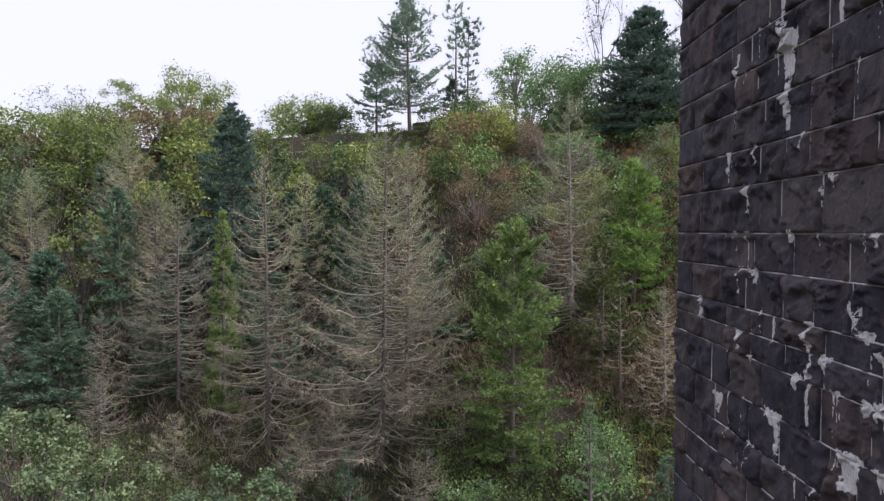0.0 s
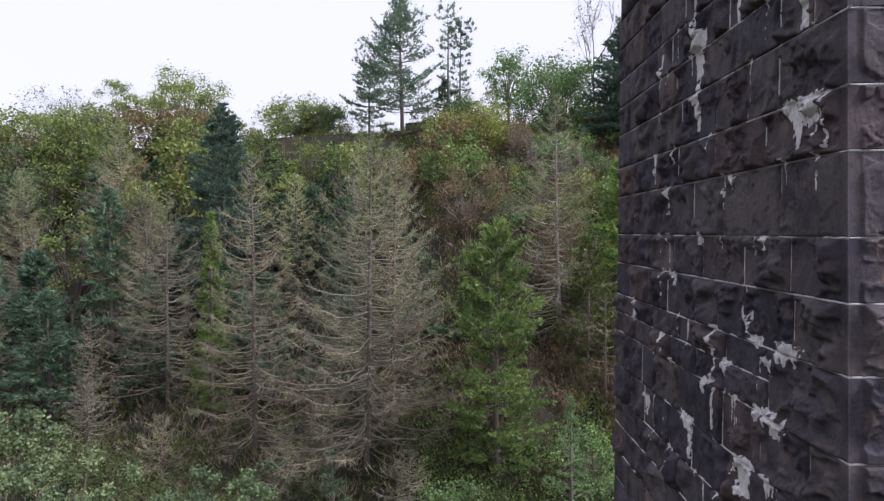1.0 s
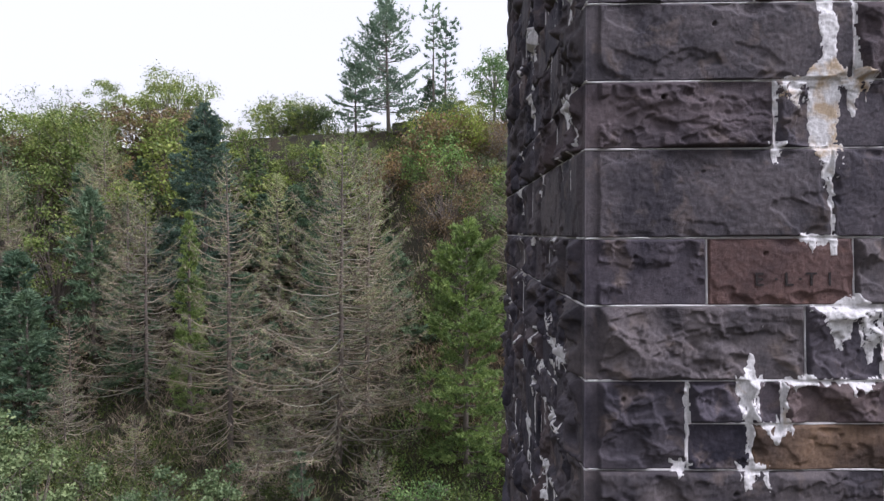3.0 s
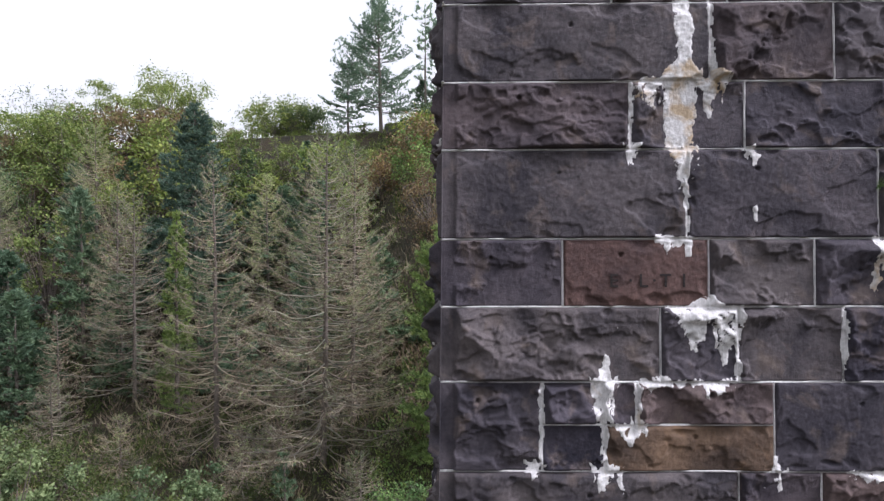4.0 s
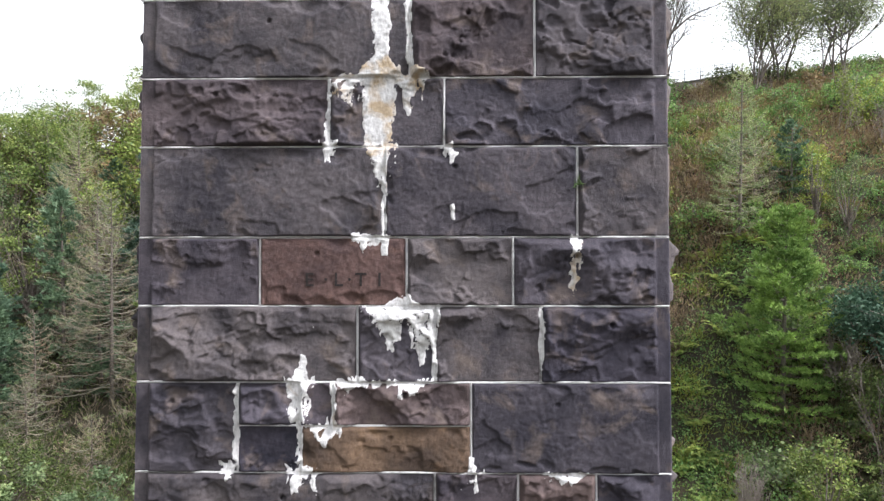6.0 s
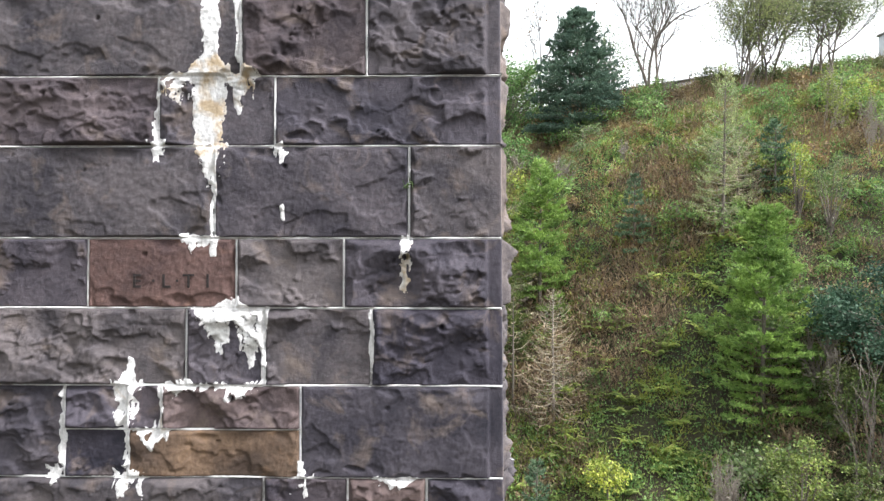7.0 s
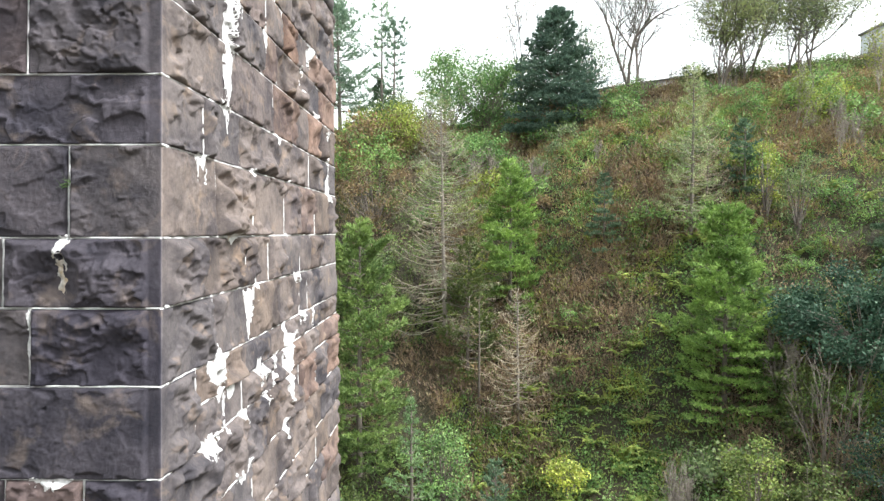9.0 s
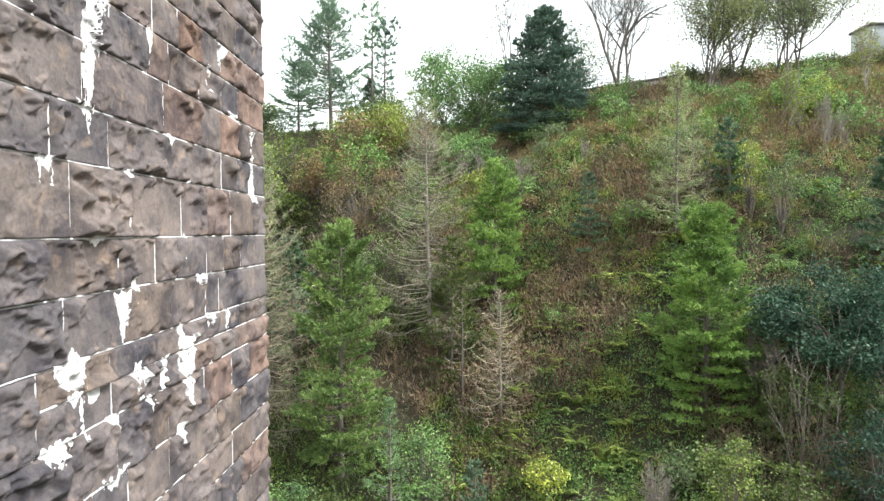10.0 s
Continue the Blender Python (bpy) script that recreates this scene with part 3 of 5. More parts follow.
    for z0 in np.arange(-0.6, PIER_TOP - 0.4, 0.45):
        x = -1.45
        while x < 1.4:
            x1 = min(x + r.uniform(0.5, 1.0), 1.5)
            b = r.uniform(0.03, 0.07)
            y = PIER_BACK - 0.01
            k = len(rear.v)
            rear.v += [(x + .01, y, z0 + .01), (x1 - .01, y, z0 + .01), (x1 - .01, y, z0 + .44), (x + .01, y, z0 + .44), (x + .06, y + b, z0 + .06), (x1 - .06, y + b, z0 + .06), (x1 - .06, y + b, z0 + .39), (x + .06, y + b, z0 + .39)]
            rear.f += [(k + 4, k + 7, k + 6, k + 5), (k, k + 4, k + 5, k + 1), (k + 1, k + 5, k + 6, k + 2), (k + 2, k + 6, k + 7, k + 3), (k + 3, k + 7, k + 4, k)]
            x = x1
    part("rear_masonry", rear, M_STONE, pier)["kind"] = "stuff"
    return pier


def carve(stone):
    """The carved letters of the red block, one by one, as thin very dark shapes on its face."""
    for sign, u in (("E", -0.528), ("\u00b7", -0.42), ("L", -0.361), ("\u00b7", -0.285), ("T", -0.24), ("I", -0.115)):
        c = bpy.data.curves.new("letter", "FONT")
        c.body, c.size, c.extrude, c.offset = sign, 0.108, 0.0015, 0.0012
        t = new("letter", c)
        bpy.context.view_layer.update()
        me = bpy.data.meshes.new_from_object(t.evaluated_get(bpy.context.evaluated_depsgraph_get()))
        bpy.data.objects.remove(t)
        me.materials.append(M_CARVED)
        ob = new("letter" if sign != "\u00b7" else "dot", me)
        U, Z = np.meshgrid(np.linspace(u, u + 0.07, 8), np.linspace(19.73, 19.81, 8))
        ob.matrix_world = pose(u, front_y(19.75) - 0.002 - float(relief_at("front", U, Z).max()), 19.728, 90 - 2.5, 0, 0)
        ob.parent = stone


def deposit(pier, face, *drips, cell=0.006, material=None, label="crusty white lime run from a joint"):
    """White lime that has run out of the joints: a crust made of tapering drips (u, top, bottom, top half-width, bottom half-width)."""
    r = np.random.default_rng(int(abs(drips[0][0]) * 977 + drips[0][1] * 131) % 99991)
    runs = []
    for u, top, bottom, wt, wb in drips:
        w = max(wt, wb)
        if w < 0.035:
            runs.append((u, top, bottom, wt, wb))
            continue
        runs.append((u, top, bottom - (0 if wb > wt else 0.1 * (bottom - top)), wt, wb * 0.9))
        for _ in range(int(w / 0.006)):
            o = r.uniform(-1, 1)
            if wb > wt:
                runs.append((u + o * wb, bottom + 0.02, bottom - r.uniform(0.0, 0.1), r.uniform(0.006, 0.014), 0.003))
            else:
                runs.append((u + o * wt, top, top - (top - bottom) * r.uniform(0.2, 0.95) * (1 - 0.4 * abs(o)), r.uniform(0.006, 0.014), 0.003))
    drips = runs
    us = [(d[0] - max(d[3:5]), d[0] + max(d[3:5])) for d in drips]
    u0, u1 = min(a for a, b in us) - 0.05, max(b for a, b in us) + 0.05
    z0, z1 = min(d[2] for d in drips) - 0.04, max(d[1] for d in drips) + 0.04
    U, Z = np.meshgrid(np.arange(u0, u1, cell), np.arange(z0, z1, cell))
    F = np.full(U.shape, -1.0)
    rag = 0.03 * fbm(U * 26 + 3, Z * 9 + 1, 3) + 0.026 * fbm(U * 70, Z * 40, 3) + 0.014 * fbm(U * 60 + 11, Z * 5, 2)
    for u, top, bottom, wt, wb in drips:
        s = np.clip((top - Z) / (top - bottom), 0, 1)
        w = wt + (wb - wt) * s
        mid = u + 0.012 * fbm(Z * 6 + u * 17, Z * 0 + u * 5, 2)
        F = np.maximum(F, np.minimum(w - np.abs(U - mid), np.minimum(top - Z, Z - bottom) + 0.012))
    F = F + rag * np.clip(F * 40 + 1, 0.35, 1)
    H = relief_at(face, U, Z)
    soft = H.copy()
    for _ in range(1):
        p = np.pad(soft, 1, mode="edge")
        soft = np.maximum(soft, (p[:-2, 1:-1] + p[2:, 1:-1] + p[1:-1, :-2] + p[1:-1, 2:]) / 4)
    T = 0.0035 * smoothstep(F / 0.02) * (1 + 0.7 * fbm(U * 30, Z * 18, 3)) - 0.003 + np.where(F > 0, 0.002, np.maximum(F, -0.02) * 0.4)
    P = on_face(face, U, Z, np.where(F > 0, soft, H) + T)
    keep = F > -0.01
    index = np.cumsum(keep.ravel()).reshape(keep.shape) - 1
    g = Geo()
    g.v = P[keep].tolist()
    q = keep[:-1, :-1] & keep[1:, :-1] & keep[:-1, 1:] & keep[1:, 1:]
    for i, j in zip(*np.nonzero(q)):
        f = (index[i, j], index[i, j + 1], index[i + 1, j + 1], index[i + 1, j])
        g.f.append(f if face != "left" else f[::-1])
    if g.f:
        part("lime_deposit", g, material or M_LIME, pier, label, True)


PIER = build_pier()


def pointing(pier, face, u0, u1, z0, z1, wide, seed):
    """A bead of lime mortar standing a little proud of one joint, uneven and broken here and there."""
    r = np.random.default_rng(seed)
    level = abs(z1 - z0) < 0.01
    n = max(6, int((u1 - u0 if level else z1 - z0) / 0.016))
    s = np.linspace(0, 1, n)[:, None]
    k = np.linspace(-1, 1, 5)[None]
    o = r.uniform(0, 40)
    run = s * (u1 - u0 if level else z1 - z0)
    width = wide * (0.75 + 1.1 * fbm(run * 9 + o, run * 0 + o, 3)) + 0.003
    middle = 0.006 * fbm(run * 5 + o, run * 0 + 9 + o, 3)
    across = middle + width * k
    proud = 0.012 * (1 - k ** 4) + 0.005 * fbm(run * 30 + o, k * 3 + o, 2) - 0.004 + 0.010 * np.minimum(fbm(run * 3.1 + o, run * 0 + 3, 2) + 0.12, 0)
    U, Z = (u0 + run + 0 * k, z0 + across) if level else (u0 + across, z0 + run + 0 * k)
    P = on_face(face, U, Z, proud)
    g = Geo()
    g.grid(P if (face == "left") != level else P[:, ::-1])
    part("joint", g, M_LIME if face != "front" else M_MORTAR, pier, smooth=True)


def point_joints():
    levels = {z for f, a, b, c, e, rel in STONES for z in (c,) if 16.9 < z < 22.6}
    k = 0
    for face, wide in (("front", 0.0036), ("left", 0.006), ("right", 0.0085)):
        for z in sorted(levels):
            spans = [(a, b) for f, a, b, c, e, rel in STONES if f == face and abs(c - z) < 1e-6]
            if spans and (face != "front" or 18.3 < z < 21.6):
                k += 1
                pointing(PIER, face, min(a for a, b in spans) + 0.005, max(b for a, b in spans) - 0.005, z, z, wide, 900 + k)
        for f, a, b, c, e, rel in STONES:
            if f == face and 17.0 < c < 22.5 and a > (-1.4 if face == "front" else 0.1) and (face != "front" or 18.1 < c < 21.6) and a < 4.0:
                k += 1
                if face == "front" or k % 3 == 0 or (face == "right" and k % 3 == 1):
                    pointing(PIER, face, a, a, c + 0.004, e - 0.004, wide * (0.65 if face == "front" else 0.48), 900 + k)


point_joints()

# lime on the end face
deposit(PIER, "front", (-0.09, 21.9, 20.95, 0.06, 0.055), (0.06, 21.9, 21.0, 0.02, 0.015))
deposit(PIER, "front", (-0.10, 21.04, 20.86, 0.05, 0.24), (-0.29, 20.92, 20.76, 0.08, 0.02), (-0.10, 20.9, 20.5, 0.11, 0.10), (0.06, 20.92, 20.68, 0.05, 0.02), (0.12, 20.95, 20.88, 0.05, 0.03), (-0.10, 20.55, 20.28, 0.10, 0.015), (-0.075, 20.3, 20.02, 0.012, 0.008), material=M_LIME_STAINED, label="thick white lime crust with rusty stains")
deposit(PIER, "front", (-0.395, 20.54, 20.43, 0.05, 0.02), (-0.395, 20.9, 20.52, 0.008, 0.01))
deposit(PIER, "front", (0.27, 20.53, 20.46, 0.035, 0.02), (0.31, 20.48, 20.44, 0.03, 0.01))
deposit(PIER, "front", (0.31, 20.2, 20.12, 0.012, 0.012))
deposit(PIER, "front", (-0.14, 20.01, 19.97, 0.12, 0.03), (-0.20, 20.0, 19.92, 0.03, 0.01), (-0.07, 20.0, 19.91, 0.035, 0.015))
deposit(PIER, "front", (0.03, 19.66, 19.59, 0.04, 0.2), (-0.12, 19.61, 19.54, 0.09, 0.03), (0.05, 19.6, 19.53, 0.16, 0.14), (-0.045, 19.58, 19.34, 0.09, 0.035), (0.145, 19.58, 19.25, 0.08, 0.02), (0.2, 19.6, 19.2, 0.02, 0.01))
deposit(PIER, "front", (-0.54, 19.32, 19.18, 0.02, 0.06), (-0.56, 19.2, 18.95, 0.085, 0.06), (-0.565, 18.95, 18.68, 0.014, 0.012), (-0.48, 19.5, 19.38, 0.008, 0.012))
deposit(PIER, "front", (-0.42, 18.94, 18.82, 0.10, 0.02), (-0.37, 19.18, 18.94, 0.012, 0.03))
deposit(PIER, "front", (-0.06, 19.19, 19.165, 0.27, 0.25), (-0.29, 19.2, 19.12, 0.09, 0.02), (0.08, 19.19, 19.12, 0.12, 0.02), (0.02, 19.17, 19.1, 0.03, 0.01))
deposit(PIER, "front", (-0.915, 19.17, 18.7, 0.012, 0.02), (-0.95, 18.72, 18.64, 0.06, 0.02))
deposit(PIER, "front", (-0.55, 18.7, 18.6, 0.09, 0.02), (-0.58, 18.66, 18.57, 0.03, 0.015), (-0.47, 18.67, 18.56, 0.03, 0.012))
deposit(PIER, "front", (0.42, 18.74, 18.66, 0.01, 0.05), (0.36, 18.66, 18.58, 0.01, 0.008), (0.45, 18.66, 18.57, 0.015, 0.008))
deposit(PIER, "front", (1.0, 20.0, 19.66, 0.022, 0.024), (1.03, 19.98, 19.75, 0.012, 0.01), material=M_LIME_STAINED, label="yellowish lime streak down a block")
deposit(PIER, "front", (0.81, 19.6, 19.19, 0.009, 0.012))
deposit(PIER, "front", (0.95, 18.67, 18.62, 0.12, 0.04))

# lime on the shaded side face
for drips in (((2.42, 22.5, 21.9, 0.07, 0.09), (2.30, 21.92, 21.45, 0.17, 0.12), (2.30, 21.45, 20.94, 0.09, 0.05)), ((0.50, 21.9, 21.35, 0.07, 0.05),), ((0.50, 20.93, 20.72, 0.30, 0.17), (0.56, 20.78, 20.58, 0.09, 0.02), (0.35, 20.82, 20.62, 0.05, 0.015), (0.22, 20.9, 20.62, 0.03, 0.012)),
              ((1.28, 19.45, 19.4, 0.02, 0.06), (1.20, 19.42, 19.24, 0.07, 0.06), (1.07, 19.24, 19.15, 0.13, 0.04)), ((0.62, 19.25, 19.10, 0.24, 0.15), (0.86, 19.10, 18.98, 0.08, 0.02)), ((2.91, 19.62, 19.46, 0.12, 0.05),), ((3.2, 18.93, 18.72, 0.10, 0.05),), ((3.75, 18.1, 17.85, 0.14, 0.05),),
              ((2.46, 18.24, 18.10, 0.22, 0.08), (2.38, 18.12, 17.8, 0.06, 0.04)), ((0.80, 18.72, 18.52, 0.24, 0.10), (1.05, 18.70, 18.58, 0.10, 0.02)), ((1.25, 18.24, 17.9, 0.22, 0.10), (0.85, 18.24, 18.05, 0.10, 0.03)), ((1.82, 19.2, 18.62, 0.03, 0.03), (1.82, 18.68, 18.3, 0.04, 0.02)), ((3.6, 20.92, 20.55, 0.05, 0.03),), ((4.3, 19.2, 18.9, 0.06, 0.04),),
              ((2.05, 18.7, 18.55, 0.12, 0.04),), ((2.5, 19.18, 18.9, 0.05, 0.03),), ((1.6, 18.95, 18.8, 0.09, 0.03),), ((2.2, 20.02, 19.88, 0.07, 0.02),), ((1.55, 20.5, 20.36, 0.07, 0.02),), ((3.1, 20.52, 20.2, 0.05, 0.03),), ((1.0, 20.0, 19.9, 0.06, 0.02),), ((3.4, 22.0, 21.6, 0.05, 0.03),), ((1.5, 22.0, 21.75, 0.05, 0.03),)):
    deposit(PIER, "left", *[(u, a, b, p * 0.85, q * 0.85) for u, a, b, p, q in drips], cell=0.009)
# lime on the bright side face
for drips in (((1.24, 22.1, 21.7, 0.08, 0.09), (1.08, 21.72, 21.34, 0.07, 0.12), (1.04, 21.34, 20.92, 0.07, 0.045), (1.0, 20.95, 20.86, 0.12, 0.05), (1.05, 20.88, 20.74, 0.035, 0.01)), ((0.56, 20.52, 20.44, 0.10, 0.05), (0.50, 20.47, 20.37, 0.02, 0.008), (0.62, 20.47, 20.36, 0.02, 0.008)),
              ((1.62, 19.72, 19.58, 0.02, 0.07), (1.45, 19.58, 19.2, 0.11, 0.04)), ((0.80, 19.28, 19.17, 0.02, 0.10), (0.78, 19.17, 18.97, 0.20, 0.12)), ((0.80, 18.96, 18.87, 0.12, 0.03), (1.03, 18.92, 18.82, 0.09, 0.03), (0.89, 18.9, 18.62, 0.03, 0.02)), ((0.54, 18.70, 18.55, 0.20, 0.03),),
              ((1.60, 19.0, 18.9, 0.06, 0.08), (1.68, 18.92, 18.68, 0.10, 0.05), (1.80, 18.68, 18.54, 0.08, 0.02)), ((2.45, 19.22, 19.05, 0.04, 0.10), (2.58, 19.06, 18.66, 0.22, 0.16), (2.56, 18.66, 18.40, 0.09, 0.04)), ((2.10, 18.95, 18.64, 0.06, 0.05),), ((1.26, 18.68, 18.58, 0.12, 0.04),), ((1.28, 18.24, 18.12, 0.18, 0.06),), ((4.6, 21.3, 20.85, 0.08, 0.10), (4.62, 20.9, 20.38, 0.12, 0.12)),
              ((3.97, 21.42, 21.28, 0.14, 0.06),), ((3.0, 19.62, 19.5, 0.16, 0.05),), ((3.2, 19.2, 19.05, 0.12, 0.04),), ((1.95, 21.78, 21.4, 0.04, 0.02),), ((1.1, 20.02, 19.95, 0.10, 0.02),), ((2.3, 20.92, 20.82, 0.08, 0.03),), ((1.55, 20.53, 20.46, 0.08, 0.02),), ((3.7, 19.18, 18.95, 0.08, 0.04),), ((2.42, 18.26, 18.1, 0.10, 0.03),), ((3.6, 22.1, 21.8, 0.08, 0.04),)):
    deposit(PIER, "right", *drips, cell=0.009)

# small seeps of lime hanging from the level joints
_seep = np.random.default_rng(77)
for face, count, lo, hi in (("left", 40, 0.15, 3.6), ("right", 5, 0.9, 3.6)):
    for _ in range(count):
        z = _seep.choice(COURSES[3:-2])
        u, w, d = _seep.uniform(lo, hi), _seep.uniform(0.008, 0.018), _seep.uniform(0.08, 0.45)
        deposit(PIER, face, (u, z + 0.012, z - d, w, 0.005), (u, z + 0.015, z - 0.02, w * 2.6, w), cell=0.008 if face == "front" else 0.011)


# ---- plants ----
def base_of(x, y):
    return float(ground_z(x, y)) - 0.15


def trunk_path(h, lean, rng, n=7):
    s = np.linspace(0, 1, n)
    bend = np.cumsum(rng.normal(0, 0.012 * h / n, (n, 2)), axis=0)
    return np.stack([lean[0] * s + bend[:, 0] - bend[0, 0], lean[1] * s + bend[:, 1] - bend[0, 1], s * h], axis=1)


def along(path, s):
    return np.array([np.interp(s, np.linspace(0, 1, len(path)), path[:, k]) for k in range(3)])


def unit(v):
    return v / (np.linalg.norm(v, axis=-1, keepdims=True) + 1e-9)


def larch(name, label, x, y, top, r, seed, green=0.0, low=0.05, pale=False, full=1.0, curl=0.45):
    """A larch in autumn or dead: straight stem, sweeping thin boughs that turn up at the tips, a haze of fine twigs, few needles."""
    rng = np.random.default_rng(seed)
    z = base_of(x, y)
    h = max(top - z, 1.5)
    tree = tagged(new(name), label, "tree")
    tree.location = (x, y, z)
    path = trunk_path(h, rng.normal(0, 0.012 * h, 2), rng)
    g = Geo()
    s = np.linspace(0, 1, len(path))
    g.tube(path, (0.0085 * h + 0.02) * (1 - s) ** 0.8 + 0.012, 7)
    part("trunk", g, M_BARK_PALE if pale else M_BARK, tree, smooth=True)
    boughs, twigs, needles = Geo(), Geo(), Geo()
    p_all, d_all, l_all, np_all = [], [], [], []
    n = int(max(h * 10, 80) * full)
    for i in range(n):
        s = low + (0.985 - low) * (i + rng.uniform()) / n
        start = along(path, s)
        az = i * 2.4 + rng.normal(0, 0.4)
        length = r * 1.2 * ((1 - s) / (1 - low)) ** 0.7 * rng.uniform(0.55, 1.15) * min(1, 0.8 + 2.2 * (s - low) / (1 - low)) + 0.12
        out = np.array((math.cos(az), math.sin(az), 0))
        t = np.linspace(0, 1, 7)
        sag = rng.uniform(0.2, 0.55) * (1 - 0.9 * s)
        rise = rng.uniform(0.5, 1.0) * curl + 0.45 * s
        side = np.cross(out, (0, 0, 1)) * rng.normal(0, 0.15)
        pts = start + length * (t[:, None] * out + (t ** 2)[:, None] * side + (-sag * t + rise * t ** 2.2)[:, None] * np.array((0, 0, 1)))
        pts[1:-1] += rng.normal(0, 0.012 * length, (5, 3))
        boughs.tube(pts, (0.006 + 0.008 * length) * (1 - t) ** 0.8 + 0.0055, 3)
        m = max(5, int(length * 11 * min(1.0, 0.5 + 1.6 * s)))
        ts = rng.uniform(0.15, 1, m) ** 0.7
        q = np.stack([np.interp(ts, t, pts[:, k]) for k in range(3)], axis=1)
        fan = unit(rng.normal(0, 0.4, (m, 3)) + out * 0.6 + np.cross(out, (0, 0, 1)) * rng.choice((-0.8, 0.8), m)[:, None] + np.array((0, 0, -0.2 + 0.55 * s)))
        tl = length * 0.3 * rng.uniform(0.4, 1.2, m) * (1.15 - 0.6 * ts) + 0.08
        p_all.append(q), d_all.append(fan), l_all.append(tl)
        for _ in range(2):
            f = rng.uniform(0.2, 0.95, m)[:, None]
            p_all.append(q + fan * tl[:, None] * f)
            d_all.append(unit(fan * 0.6 + rng.normal(0, 0.5, (m, 3)) - (0, 0, 0.1)))
            l_all.append(tl * rng.uniform(0.25, 0.6, m))
        if green > 0:
            k = rng.uniform(size=m) < green * (0.25 + 0.9 * s)
            np_all.append(np.repeat(q[k] + fan[k] * tl[k][:, None] * 0.5, 8, axis=0))
    twigs.blades(np.concatenate(p_all), np.concatenate(d_all), np.concatenate(l_all), 0.021, rng)
    part("branching", boughs, M_TWIG, tree)["kind"] = "stuff"
    part("fine_branching", twigs, M_TWIG_HAZE, tree)["kind"] = "stuff"
    if np_all:
        q = np.concatenate(np_all)
        needles.blades(q + rng.normal(0, 0.06, q.shape), rng.normal(0, 1, q.shape) + (0, 0, 0.3), rng.uniform(0.08, 0.18, len(q)), 0.03, rng)
        part("foliage", needles, M_LARCH, tree, "thin yellowish green needles")
    return tree


def conifer(name, label, x, y, top, r, material, seed, low=0.06, tuft=0.24, lift=0.25, gap=0.5, taper=0.8, dense=1.0, thick=1.0, uneven=1.0):
    """A pine, fir or spruce: whorls of boughs set with tufts of needles."""
    rng = np.random.default_rng(seed)
    z = base_of(x, y)
    h = max(top - z, 1.5)
    tree = tagged(new(name), label, "tree")
    tree.location = (x, y, z)
    path = trunk_path(h, rng.normal(0, 0.01 * h, 2), rng)
    g = Geo()
    s = np.linspace(0, 1, len(path))
    g.tube(path, (0.011 * h + 0.015) * thick * (1 - s) ** 0.85 + 0.012, 7)
    boughs, crown = Geo(), Geo()
    P, D = [], []
    level = low * h
    while level < 0.985 * h:
        s = level / h
        for k in range(rng.integers(5, 8)):
            az = rng.uniform(0, 2 * math.pi)
            length = r * ((1 - s) / (1 - low)) ** taper * rng.uniform(0.6, 1.15) * min(1, 0.75 + 1.6 * (s - low)) * (1 + uneven * (0.25 * math.sin(2 * az + 9 * s + seed) + 0.18 * math.sin(23 * s + seed))) + 0.1
            out = np.array((math.cos(az), math.sin(az), 0))
            t = np.linspace(0, 1, 4)
            up = lift * rng.uniform(0.4, 1.3) + 0.5 * s
            pts = along(path, s) + length * (t[:, None] * out + (up * t ** 1.6 - 0.22 * (1 - s) * t)[:, None] * np.array((0, 0, 1)))
            boughs.tube(pts, (0.012 + 0.008 * length) * (1 - t) + 0.005, 3)
            m = max(3, int(1.6 * length / (0.15 * tuft / 0.24) * dense))
            ts = rng.uniform(0.12, 1.0, m) ** 0.55
            q = np.stack([np.interp(ts, t, pts[:, j]) for j in range(3)], axis=1)
            spread = np.cross(out, (0, 0, 1)) * rng.normal(0, 0.25 * length + 0.05, m)[:, None] * (1.1 - 0.6 * ts[:, None])
            q = q + spread + rng.normal(0, 0.04, (m, 3))
            P.append(np.repeat(q, 11, axis=0))
            D.append(np.repeat(out[None] * 0.7 + unit(spread) * 0.4 + np.array((0, 0, 0.35 + 0.5 * s)), 11, axis=0))
        level += gap * rng.uniform(0.7, 1.25) * (0.6 + 0.5 * (1 - s))
    P, D = np.concatenate(P), np.concatenate(D)
    top_tuft = np.repeat(along(path, 0.99)[None], 30, axis=0) - rng.uniform(0, 0.5, 30)[:, None] * np.array((0, 0, 1))
    P, D = np.concatenate([P, top_tuft]), np.concatenate([D, np.repeat(np.array(((0, 0, 1.0),)), 30, axis=0)])
    crown.blades(P + rng.normal(0, tuft * 0.12, P.shape), D + rng.normal(0, 0.55, P.shape), tuft * rng.uniform(0.6, 1.2, len(P)), tuft * 0.26, rng)
    stem = part("trunk", g, M_BARK, tree, smooth=True)
    part("branching", boughs, M_BARK, stem)["kind"] = "stuff"
    part("crown", crown, material, tree)
    return tree


